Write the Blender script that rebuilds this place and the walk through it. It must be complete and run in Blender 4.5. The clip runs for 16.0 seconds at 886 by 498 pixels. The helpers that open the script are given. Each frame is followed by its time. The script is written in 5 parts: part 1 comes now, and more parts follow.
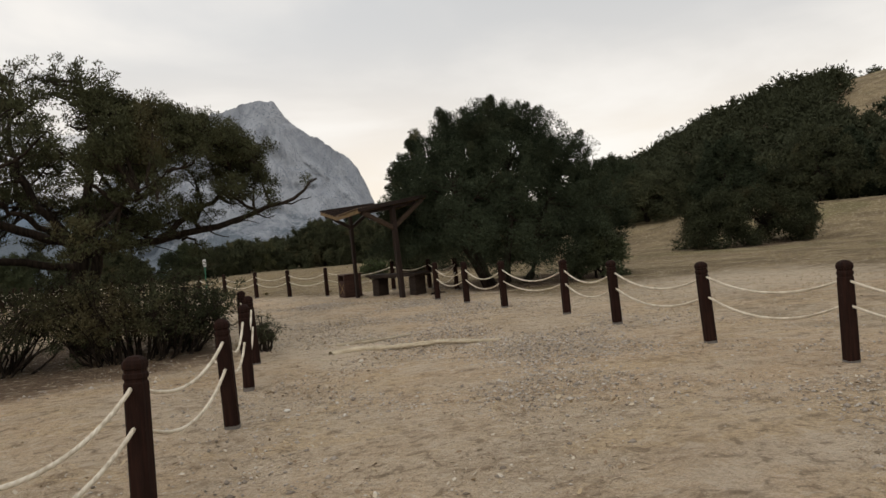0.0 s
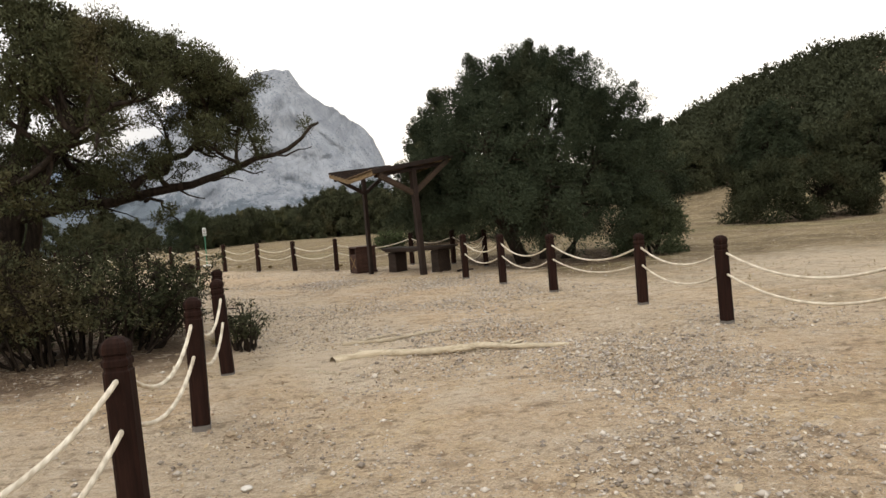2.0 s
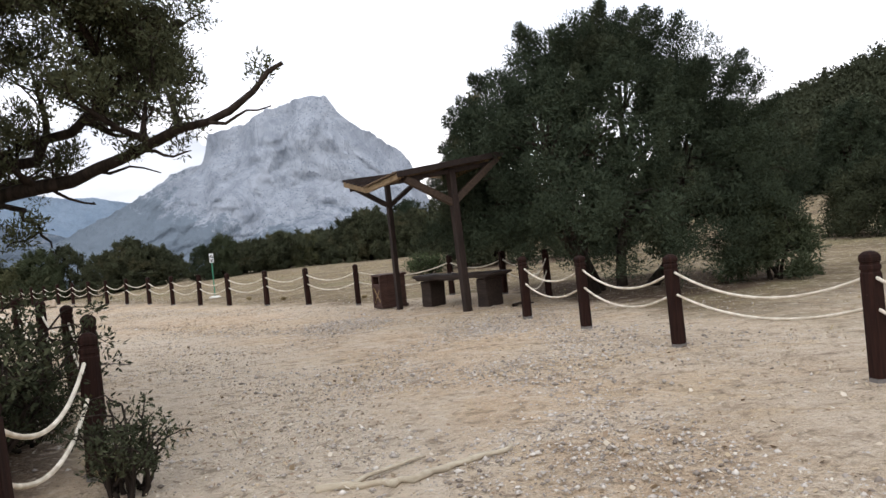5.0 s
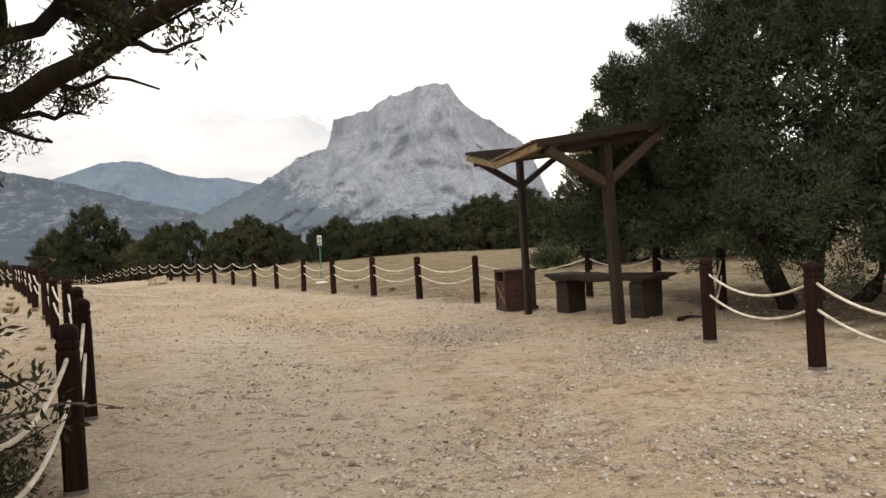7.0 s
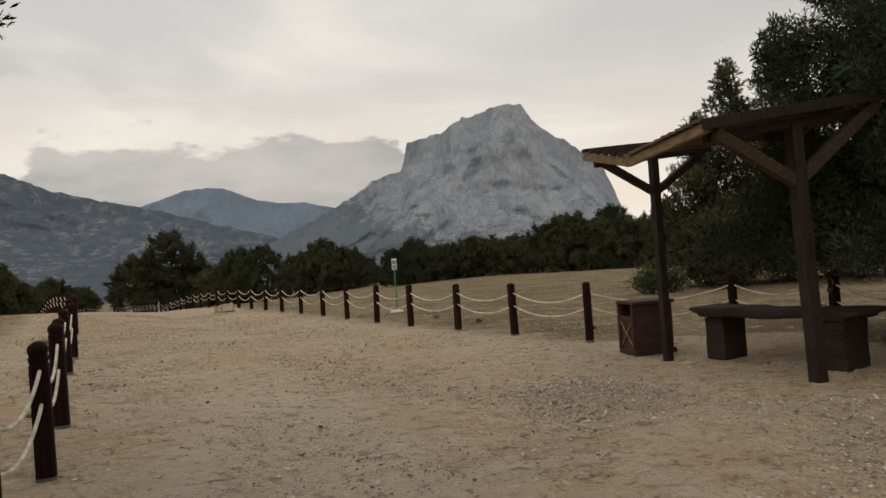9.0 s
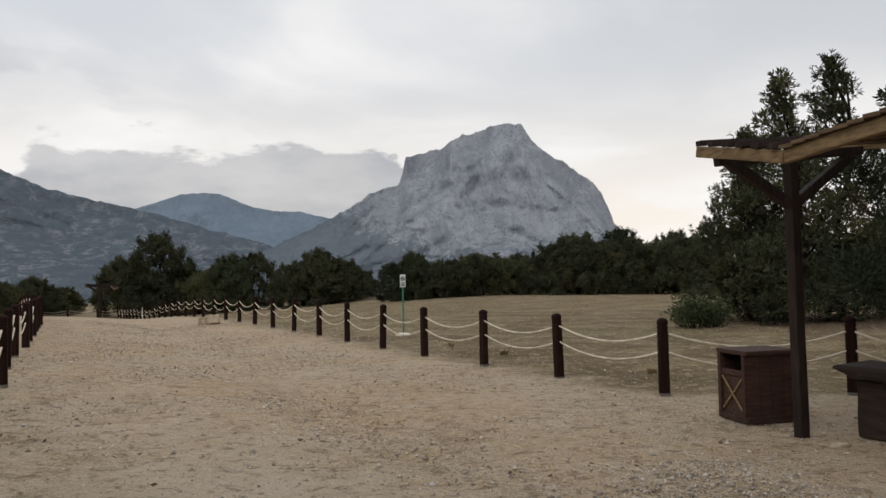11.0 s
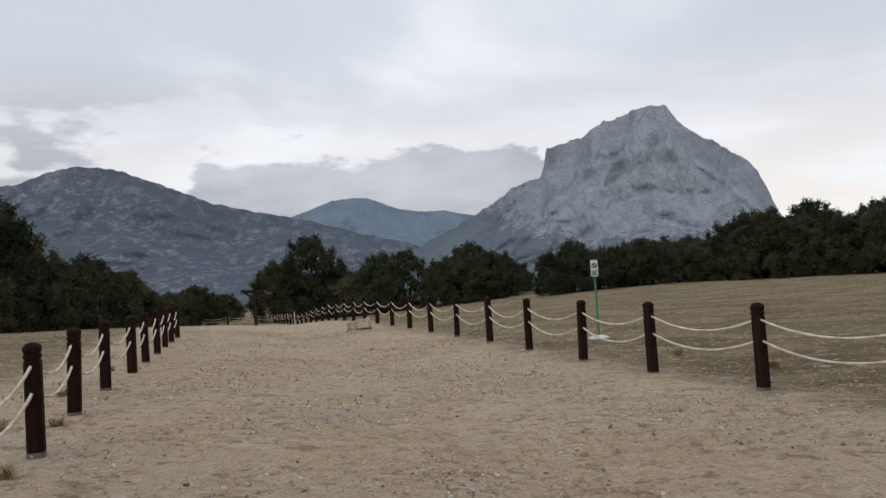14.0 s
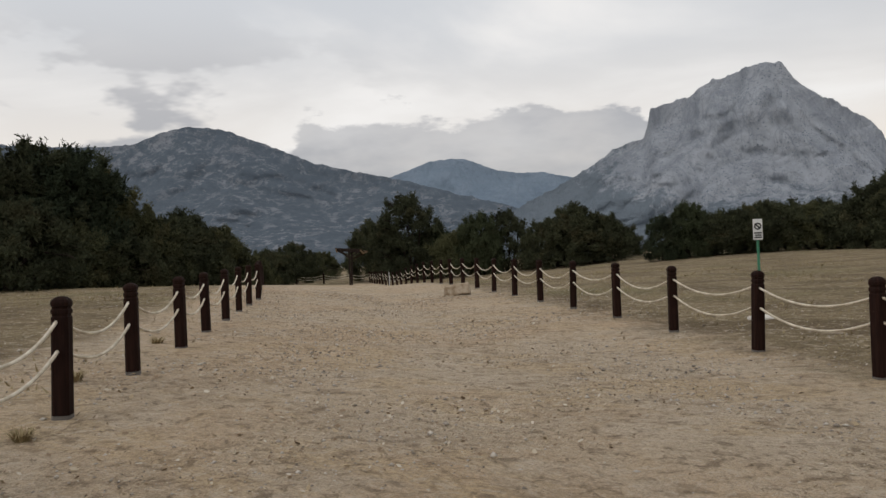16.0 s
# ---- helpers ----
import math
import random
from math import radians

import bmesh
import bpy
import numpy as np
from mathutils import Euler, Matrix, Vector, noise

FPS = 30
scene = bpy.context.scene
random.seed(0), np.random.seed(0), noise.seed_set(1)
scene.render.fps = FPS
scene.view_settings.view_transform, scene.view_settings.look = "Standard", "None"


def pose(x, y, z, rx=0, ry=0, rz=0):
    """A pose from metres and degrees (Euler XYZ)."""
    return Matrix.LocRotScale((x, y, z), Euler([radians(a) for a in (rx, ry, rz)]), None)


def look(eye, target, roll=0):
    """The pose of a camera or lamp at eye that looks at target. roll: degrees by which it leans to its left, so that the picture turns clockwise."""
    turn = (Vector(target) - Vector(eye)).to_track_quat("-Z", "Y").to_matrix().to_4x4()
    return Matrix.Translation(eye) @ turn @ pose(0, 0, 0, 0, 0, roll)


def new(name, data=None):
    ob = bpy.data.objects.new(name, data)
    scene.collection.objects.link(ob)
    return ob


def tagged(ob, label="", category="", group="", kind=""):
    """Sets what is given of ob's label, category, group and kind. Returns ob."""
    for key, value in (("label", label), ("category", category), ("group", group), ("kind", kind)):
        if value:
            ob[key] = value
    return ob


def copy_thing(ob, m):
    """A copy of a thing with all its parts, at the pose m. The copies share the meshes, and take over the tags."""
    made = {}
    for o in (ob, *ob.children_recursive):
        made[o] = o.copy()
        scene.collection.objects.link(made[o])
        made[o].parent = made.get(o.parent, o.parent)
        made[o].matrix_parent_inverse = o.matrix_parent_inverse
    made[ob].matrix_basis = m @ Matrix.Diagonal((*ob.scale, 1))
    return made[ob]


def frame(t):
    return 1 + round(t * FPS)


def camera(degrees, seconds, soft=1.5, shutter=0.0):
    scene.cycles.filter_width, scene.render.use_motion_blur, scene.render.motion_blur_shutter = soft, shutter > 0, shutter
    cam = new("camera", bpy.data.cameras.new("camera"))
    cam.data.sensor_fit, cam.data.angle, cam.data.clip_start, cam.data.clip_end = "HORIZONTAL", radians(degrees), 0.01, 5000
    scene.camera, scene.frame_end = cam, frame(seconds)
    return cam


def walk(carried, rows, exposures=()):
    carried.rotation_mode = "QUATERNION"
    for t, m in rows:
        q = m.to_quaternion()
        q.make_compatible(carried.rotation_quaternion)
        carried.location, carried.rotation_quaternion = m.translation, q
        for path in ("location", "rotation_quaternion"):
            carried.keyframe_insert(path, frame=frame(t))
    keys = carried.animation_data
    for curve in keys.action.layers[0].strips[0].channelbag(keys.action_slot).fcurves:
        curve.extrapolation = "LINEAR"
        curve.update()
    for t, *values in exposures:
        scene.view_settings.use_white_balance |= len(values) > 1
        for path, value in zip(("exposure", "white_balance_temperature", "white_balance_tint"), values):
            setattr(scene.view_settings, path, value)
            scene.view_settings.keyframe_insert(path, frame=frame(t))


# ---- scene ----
cam = camera(59.9, 16.0)
METRES, EYE, TILT, LEAN, TURN = 23.1, 1.5, 0.0, 0.0, -17.3
ROWS = [
    (0.0, 0.0, 0.0, 0.0, -0.05, -0.57, 5.22),
    (0.5, -0.0012, 0.0356, -0.0011, -1.11, -3.4, 4.16),
    (1.0, -0.0048, 0.0655, -0.0016, -2.36, -5.1, 3.03),
    (1.5, -0.0087, 0.0978, -0.0027, -1.2, -3.39, 3.69),
    (2.0, -0.0146, 0.1343, -0.002, 1.03, -2.6, 4.53),
    (2.5, -0.0172, 0.1681, -0.0021, 0.37, -3.57, 5.06),
    (3.0, -0.0205, 0.2, -0.0018, 0.32, -4.33, 5.12),
    (5.5, -0.0314, 0.3597, -0.0056, 7.0, -0.19, 5.57),
    (6.0, -0.0375, 0.3885, -0.0052, 10.69, -0.29, 5.18),
    (6.5, -0.044, 0.4194, -0.0047, 11.35, -0.92, 4.37),
    (7.0, -0.054, 0.4508, -0.0049, 12.48, -0.89, 3.17),
    (7.5, -0.0645, 0.4825, -0.0044, 13.09, -0.65, 3.1),
    (8.0, -0.0744, 0.5087, -0.003, 16.09, 0.35, 3.41),
    (8.5, -0.0866, 0.5379, -0.0029, 17.77, 0.86, 4.12),
    (11.0, -0.1577, 0.6667, 0.0017, 17.47, 2.19, 1.14),
    (11.5, -0.1746, 0.6926, 0.002, 16.67, 4.02, 0.97),
    (12.0, -0.1912, 0.718, 0.0015, 20.4, 5.2, 2.25),
    (12.5, -0.2074, 0.7454, 0.0014, 21.75, 4.84, 3.26),
    (13.0, -0.2218, 0.7711, 0.0015, 24.22, 4.71, 2.83),
    (13.5, -0.24, 0.7988, 0.0002, 26.41, 3.37, 3.07),
    (14.0, -0.2565, 0.8233, -0.0009, 28.36, 2.25, 3.79),
    (14.5, -0.2744, 0.8469, -0.0007, 31.25, 1.0, 3.85),
    (15.0, -0.2918, 0.8723, -0.0014, 32.57, -0.02, 3.67),
    (15.5, -0.3092, 0.8943, -0.0016, 33.68, -0.28, 2.82),
    (16.0, -0.3263, 0.9195, -0.0014, 35.53, -0.22, 2.66),
]
EXPOSURES = [(0.0, 0.15, 7100, 10), (0.5, 0.32, 7300, 10), (1.0, 1.17, 7300, 10), (1.5, 0.90, 7200, 10), (2.0, 0.87, 7150, 10), (3.0, 1.02, 6650, 11), (5.5, 1.02, 6250, 12), (6.5, 0.92, 7150, 10), (7.5, 0.78, 7250, 10), (8.0, 0.32, 7500, 10), (8.5, -0.06, 7500, 10), (11.0, 0.13, 6750, 10), (12.5, -0.04, 6200, 10), (13.5, 0.0, 6200, 10), (14.5, 0.18, 6530, 10), (15.2, 0.15, 6650, 10), (16.0, 0.03, 6780, 10)]
walk(cam, [(t, pose(0, 0, EYE, TILT, LEAN, TURN) @ pose(METRES * x, METRES * y, METRES * z, 90 + pitch, roll, yaw)) for t, x, y, z, yaw, pitch, roll in ROWS], EXPOSURES)

# ---- world, sun ----
SUN_EL, SUN_AZ = 38.0, -150.0
world = bpy.data.worlds.new("overcast_sky")
scene.world = world
world.use_nodes = True
wn, wl = world.node_tree.nodes, world.node_tree.links
wn.clear()


def wnode(kind, **values):
    n = wn.new(kind)
    for key, value in values.items():
        if key in n.inputs:
            n.inputs[key].default_value = value
    return n


def wmath(op, a, b=None, clamp=False):
    n = wn.new("ShaderNodeMath")
    n.operation, n.use_clamp = op, clamp
    for i, v in enumerate((a, b)):
        if v is None:
            continue
        if isinstance(v, (int, float)):
            n.inputs[i].default_value = v
        else:
            wl.new(v, n.inputs[i])
    return n.outputs[0]


def wmix(fac, a, b):
    n = wn.new("ShaderNodeMix")
    n.data_type = "RGBA"
    for i, v in ((0, fac), (6, a), (7, b)):
        if isinstance(v, (int, float)):
            n.inputs[i].default_value = v
        elif isinstance(v, tuple):
            n.inputs[i].default_value = (*v, 1)
        else:
            wl.new(v, n.inputs[i])
    return n.outputs[2]


def wramp(value, lo, hi):
    n = wn.new("ShaderNodeMapRange")
    n.interpolation_type = "SMOOTHSTEP"
    wl.new(value, n.inputs[0])
    n.inputs[1].default_value, n.inputs[2].default_value = lo, hi
    return n.outputs[0]


sky = wn.new("ShaderNodeTexSky")
sky.sky_type, sky.sun_disc = "NISHITA", False
sky.sun_elevation, sky.sun_rotation = radians(SUN_EL), radians(SUN_AZ)
wtc = wn.new("ShaderNodeTexCoord")
wsep = wn.new("ShaderNodeSeparateXYZ")
wl.new(wtc.outputs["Generated"], wsep.inputs[0])
up = wmath("MAXIMUM", wsep.outputs[2], 0.0)
# flat cloud layer: directions projected on a ceiling
flat = wn.new("ShaderNodeCombineXYZ")
den = wmath("ADD", up, 0.16)
wl.new(wmath("DIVIDE", wsep.outputs[0], den), flat.inputs[0])
wl.new(wmath("DIVIDE", wsep.outputs[1], den), flat.inputs[1])
cl = wnode("ShaderNodeTexNoise", Scale=0.9, Detail=6.0, Roughness=0.5, Distortion=0.35)
wl.new(flat.outputs[0], cl.inputs["Vector"])
veil = wramp(cl.outputs[0], 0.40, 0.68)
# low cumulus bank over the far ridge, broken by noise
bn = wnode("ShaderNodeTexNoise", Scale=8.0, Detail=7.0, Roughness=0.55)
stretch = wn.new("ShaderNodeMapping")
stretch.inputs["Scale"].default_value = (1.0, 1.0, 2.6)
wl.new(wtc.outputs["Generated"], stretch.inputs[0])
wl.new(stretch.outputs[0], bn.inputs["Vector"])
azim = wmath("ARCTAN2", wsep.outputs[0], wsep.outputs[1])
toward = wmath("MULTIPLY", wmath("SUBTRACT", 1.0, wmath("MULTIPLY", wmath("ABSOLUTE", wmath("ADD", azim, 0.275)), 3.3), True), 3.4)
toward = wmath("MINIMUM", toward, 1.0)
top = wmath("ADD", wmath("MULTIPLY", toward, 0.166), wmath("MULTIPLY", wmath("SUBTRACT", bn.outputs[0], 0.5), 0.23))
bank = wramp(wmath("SUBTRACT", top, up), -0.004, 0.016)
bank = wmath("MULTIPLY", bank, wramp(toward, 0.05, 0.7))
wc = wnode("ShaderNodeTexNoise", Scale=3.4, Detail=5.0, Roughness=0.55)
wl.new(stretch.outputs[0], wc.inputs["Vector"])
puff = wmath("MULTIPLY", wramp(wc.outputs[0], 0.48, 0.54), wmath("MULTIPLY", wramp(azim, -0.3, -0.62), wramp(up, 0.32, 0.16)))
grey = wmix(wramp(up, 0.02, 0.32), (0.90, 0.84, 0.78), (0.63, 0.665, 0.72))
clouds = wmix(veil, grey, (0.90, 0.90, 0.91))
clouds = wmix(wmath("MULTIPLY", puff, 0.95), clouds, (0.45, 0.46, 0.495))
clouds = wmix(wmath("MULTIPLY", bank, wmath("ADD", 0.62, wmath("MULTIPLY", wramp(wc.outputs[0], 0.36, 0.60), 0.38))), clouds, (0.43, 0.44, 0.475))
# the cloud deck is thicker over the hill
deck = wmath("MULTIPLY", wramp(azim, -0.15, 0.55), wramp(up, 0.10, 0.34))
clouds = wmix(wmath("MULTIPLY", deck, 0.5), clouds, (0.50, 0.52, 0.55))
# an overcast sky is brighter overhead
lift = wmath("ADD", 1.0, wmath("MULTIPLY", wramp(up, 0.35, 1.0), 0.25))
cloud_bg, sky_bg = wnode("ShaderNodeBackground"), wnode("ShaderNodeBackground", Strength=0.09)
wl.new(clouds, cloud_bg.inputs[0])
wl.new(lift, cloud_bg.inputs[1])
wl.new(sky.outputs[0], sky_bg.inputs[0])
wmixs = wn.new("ShaderNodeMixShader")
wmixs.inputs[0].default_value = 0.93
wl.new(sky_bg.outputs[0], wmixs.inputs[1])
wl.new(cloud_bg.outputs[0], wmixs.inputs[2])
wout = wn.new("ShaderNodeOutputWorld")
wl.new(wmixs.outputs[0], wout.inputs[0])

sun = new("sun", bpy.data.lights.new("sun", "SUN"))
sun.data.energy, sun.data.angle, sun.data.color = 0.35, radians(25), (1.0, 0.95, 0.88)
sa, se = radians(SUN_AZ), radians(SUN_EL)
sun.matrix_world = look((30 * math.sin(sa) * math.cos(se), 30 * math.cos(sa) * math.cos(se), 30 * math.sin(se)), (0, 0, 0))


# ---- materials ----
class Mat:
    """A node material with a Principled shader and a few short ways to add nodes."""

    def __init__(self, name, rough=0.8, spec=0.3):
        self.m = bpy.data.materials.new(name)
        self.m.use_nodes = True
        self.n, self.l = self.m.node_tree.nodes, self.m.node_tree.links
        self.b = self.n["Principled BSDF"]
        self.b.inputs["Roughness"].default_value = rough
        self.b.inputs["Specular IOR Level"].default_value = spec
        self.tc = self.n.new("ShaderNodeTexCoord")
        self.geo = self.n.new("ShaderNodeNewGeometry")

    def put(self, v, socket):
        if isinstance(v, (int, float)):
            socket.default_value = v
        elif isinstance(v, tuple):
            socket.default_value = (*v, 1) if len(v) == 3 else v
        else:
            self.l.new(v, socket)

    def noise(self, scale, detail=4.0, rough=0.55, coords="Object", stretch=(1, 1, 1), distort=0.0):
        mp = self.n.new("ShaderNodeMapping")
        mp.inputs["Scale"].default_value = stretch
        self.l.new(self.geo.outputs["Position"] if coords == "World" else self.tc.outputs[coords], mp.inputs[0])
        t = self.n.new("ShaderNodeTexNoise")
        t.inputs["Scale"].default_value, t.inputs["Detail"].default_value = scale, detail
        t.inputs["Roughness"].default_value, t.inputs["Distortion"].default_value = rough, distort
        self.l.new(mp.outputs[0], t.inputs["Vector"])
        return t.outputs[0]

    def voronoi(self, scale, coords="World", feature="F1"):
        t = self.n.new("ShaderNodeTexVoronoi")
        t.feature = feature
        t.inputs["Scale"].default_value = scale
        self.l.new(self.geo.outputs["Position"] if coords == "World" else self.tc.outputs[coords], t.inputs["Vector"])
        return t

    def step(self, v, lo, hi, a=0.0, b=1.0):
        n = self.n.new("ShaderNodeMapRange")
        n.interpolation_type = "SMOOTHSTEP"
        for i, x in enumerate((v, lo, hi, a, b)):
            self.put(x, n.inputs[i])
        return n.outputs[0]

    def math(self, op, a, b):
        n = self.n.new("ShaderNodeMath")
        n.operation = op
        self.put(a, n.inputs[0]), self.put(b, n.inputs[1])
        return n.outputs[0]

    def mix(self, f, a, b, blend="MIX"):
        n = self.n.new("ShaderNodeMix")
        n.data_type, n.blend_type = "RGBA", blend
        self.put(f, n.inputs[0]), self.put(a, n.inputs[6]), self.put(b, n.inputs[7])
        return n.outputs[2]

    def colour(self, c):
        self.put(c, self.b.inputs["Base Color"])
        return self

    def bump(self, h, strength=0.4, distance=0.02):
        n = self.n.new("ShaderNodeBump")
        n.inputs["Strength"].default_value, n.inputs["Distance"].default_value = strength, distance
        self.l.new(h, n.inputs["Height"])
        self.l.new(n.outputs[0], self.b.inputs["Normal"])
        return self

    def random(self):
        return self.n.new("ShaderNodeObjectInfo").outputs["Random"]

    def island(self):
        return self.geo.outputs["Random Per Island"]


def wood(name, dark, light, grain=(14, 14, 1.2), rough=0.72, spec=0.25, scratch=0.0):
    w = Mat(name, rough, spec)
    g = w.noise(3.0, 6.0, 0.6, stretch=grain)
    s = w.noise(2.2, 3.0)
    c = w.mix(w.step(g, 0.3, 0.7), dark, light)
    c = w.mix(w.step(s, 0.45, 0.75, 0.0, 0.5), c, tuple(v * 0.55 for v in dark))
    if scratch:
        c = w.mix(w.step(w.noise(9.0, 5.0, 0.7), 0.62, 0.72, 0.0, scratch), c, tuple(min(1, v * 3.2 + 0.03) for v in light))
    c = w.mix(w.math("MULTIPLY", w.random(), 0.35), c, tuple(v * 0.5 for v in dark))
    return w.colour(c).bump(g, 0.35, 0.008).m


M_POST = wood("stained_post_wood", (0.016, 0.0080, 0.0062), (0.033, 0.0150, 0.011), scratch=0.22, rough=0.8, spec=0.08)
M_DARKWOOD = wood("dark_shelter_wood", (0.016, 0.010, 0.008), (0.04, 0.024, 0.018), scratch=0.15)
M_BINWOOD = wood("brown_bin_wood", (0.04, 0.02, 0.015), (0.085, 0.043, 0.032), grain=(2, 14, 14), scratch=0.25)
M_PLANK = wood("weathered_plank_wood", (0.09, 0.058, 0.036), (0.20, 0.135, 0.08), grain=(1.2, 12, 12))
# brown shelter wood with the light on the near braces put into its colour
M_LIT_BRACE = wood("lit_brown_brace_wood", (0.035, 0.022, 0.015), (0.085, 0.055, 0.036), grain=(2, 10, 10))
M_BEAM = wood("yellow_beam_wood", (0.16, 0.105, 0.055), (0.34, 0.235, 0.12), grain=(1.2, 12, 12))
M_TABLE = wood("dark_log_wood", (0.02, 0.013, 0.010), (0.05, 0.033, 0.024), grain=(1.0, 9, 9), scratch=0.35)
M_BARK = wood("juniper_bark", (0.016, 0.012, 0.009), (0.046, 0.034, 0.026), grain=(7, 7, 1.0), rough=0.9, spec=0.1)
M_ROOT = wood("bleached_root_wood", (0.40, 0.33, 0.23), (0.62, 0.54, 0.41), grain=(1.2, 10, 10), rough=0.9)
M_DEAD = wood("grey_dead_wood", (0.12, 0.095, 0.08), (0.26, 0.21, 0.17), grain=(3, 3, 3), rough=0.9)

rp = Mat("cream_rope", 0.85, 0.15)
wv = rp.n.new("ShaderNodeTexWave")
wv.inputs["Scale"].default_value, wv.inputs["Distortion"].default_value = 14.0, 0.6
rp.l.new(rp.tc.outputs["Object"], wv.inputs["Vector"])
M_ROPE = rp.colour(rp.mix(rp.step(rp.noise(6.0, 3.0), 0.35, 0.7), (0.74, 0.67, 0.55), (0.50, 0.43, 0.33))).bump(wv.outputs[1], 0.7, 0.006).m

cc = Mat("grey_concrete", 0.9, 0.2)
M_CONCRETE = cc.colour(cc.mix(cc.noise(18.0, 6.0), (0.11, 0.10, 0.09), (0.22, 0.20, 0.185))).bump(cc.noise(40.0), 0.4).m


def leafy(name, dark, light, warm, amount=0.16):
    f = Mat(name, 0.9, 0.04)
    c = f.mix(f.step(f.island(), 0.0, 1.0, 0.2, 0.8), dark, light)
    c = f.mix(f.step(f.noise(0.9, 3.0, coords="World"), 0.42, 0.72, 0.0, 0.75), c, tuple(v * 0.5 for v in dark))
    c = f.mix(f.step(f.noise(0.55, 2.0, coords="World", distort=0.5), 0.56, 0.70, 0.0, amount * 3), c, warm)
    c = f.mix(f.step(f.random(), 0.0, 0.45, 0.4, 0.0), c, dark)
    c = f.mix(f.step(f.random(), 0.62, 1.0, 0.0, 0.55), c, tuple(v * k for v, k in zip(light, (1.05, 1.0, 0.85))))
    f.colour(c)
    return f.m


M_JUNIPER = leafy("juniper_foliage", (0.026, 0.031, 0.018), (0.094, 0.099, 0.054), (0.120, 0.088, 0.045))
M_JUNIPER_B = leafy("blue_juniper_foliage", (0.025, 0.034, 0.021), (0.076, 0.092, 0.056), (0.090, 0.087, 0.049), 0.1)
M_PINE = leafy("pine_foliage", (0.036, 0.042, 0.026), (0.112, 0.118, 0.066), (0.14, 0.12, 0.065))
M_WOODLAND = leafy("woodland_foliage", (0.020, 0.026, 0.017), (0.060, 0.068, 0.044), (0.075, 0.07, 0.042), 0.1)
M_SHRUB = leafy("shrub_foliage", (0.032, 0.048, 0.022), (0.115, 0.135, 0.066), (0.12, 0.12, 0.06))

gs = Mat("dry_dusty_ground", 0.95, 0.08)
big = gs.noise(0.22, 5.0, 0.6, "World")
mid = gs.noise(1.5, 5.0, 0.6, "World")
streak = gs.noise(1.4, 5.0, 0.6, "World", (0.9, 1.8, 1.0), 0.9)
fine = gs.noise(22.0, 6.0, 0.7, "World")
grit = gs.voronoi(26.0)
base = gs.mix(gs.step(big, 0.38, 0.60), (0.475, 0.32, 0.185), (0.475, 0.385, 0.28))
base = gs.mix(gs.step(mid, 0.47, 0.64, 0.0, 0.75), base, (0.56, 0.465, 0.36))
base = gs.mix(gs.step(gs.noise(0.7, 5.0, 0.65, "World", distort=0.8), 0.50, 0.64, 0.0, 0.42), base, (0.25, 0.18, 0.115))
base = gs.mix(gs.step(streak, 0.52, 0.70, 0.0, 0.35), base, (0.275, 0.205, 0.135))
grain = gs.noise(75.0, 4.0, 0.7, "World")
base = gs.mix(gs.step(fine, 0.50, 0.60, 0.0, 0.45), base, (0.17, 0.13, 0.09))
base = gs.mix(gs.step(fine, 0.47, 0.38, 0.0, 0.42), base, (0.62, 0.52, 0.40))
base = gs.mix(gs.step(grain, 0.53, 0.60, 0.0, 0.55), base, (0.15, 0.11, 0.08))
base = gs.mix(gs.step(grain, 0.46, 0.38, 0.0, 0.45), base, (0.64, 0.55, 0.44))
litter = gs.noise(38.0, 5.0, 0.7, "World", (1.0, 1.6, 1.0), 1.0)
base = gs.mix(gs.step(litter, 0.56, 0.64, 0.0, 0.5), base, (0.16, 0.115, 0.075))
base = gs.mix(gs.step(gs.noise(0.5, 6.0, 0.7, "World", (0.8, 1.4, 1.0), 1.2), 0.50, 0.62, 0.0, 0.6), base, gs.mix(gs.step(fine, 0.4, 0.6), (0.55, 0.40, 0.215), (0.30, 0.20, 0.105)))
base = gs.mix(gs.step(grit.outputs[0], 0.30, 0.10, 0.0, 0.45), base, (0.55, 0.50, 0.44))
base = gs.mix(0.26, base, (0.85, 0.675, 0.485))
base = gs.mix(gs.step(gs.noise(2.6, 5.0, 0.7, "World", (1.0, 1.5, 1.0), 0.9), 0.53, 0.66, 0.0, 0.5), base, (0.24, 0.17, 0.11))
# worn path against grass field, by the "grass" weight of the sheet
at = gs.n.new("ShaderNodeAttribute")
at.attribute_name = "grass"
straw = gs.mix(gs.step(gs.noise(0.45, 6.0, 0.65, "World", (1, 1.25, 1), 0.5), 0.41, 0.59), (0.165, 0.124, 0.075), (0.315, 0.25, 0.152))
straw = gs.mix(gs.step(gs.noise(0.16, 4.0, 0.6, "World"), 0.52, 0.70, 0.0, 0.55), straw, (0.185, 0.185, 0.075))
straw = gs.mix(gs.step(gs.noise(9.0, 5.0, 0.7, "World"), 0.42, 0.72, 0.0, 0.6), straw, (0.24, 0.17, 0.09))
straw = gs.mix(gs.step(fine, 0.50, 0.60, 0.0, 0.6), straw, (0.10, 0.075, 0.045))
straw = gs.mix(gs.step(fine, 0.46, 0.38, 0.0, 0.5), straw, (0.36, 0.29, 0.185))
duff_shade = gs.n.new("ShaderNodeAttribute")
duff_shade.attribute_name = "duff_shade"
ground_c = gs.mix(gs.step(gs.math("ADD", at.outputs["Fac"], gs.math("MULTIPLY", gs.math("SUBTRACT", mid, 0.5), 0.9)), 0.25, 0.75), base, straw)
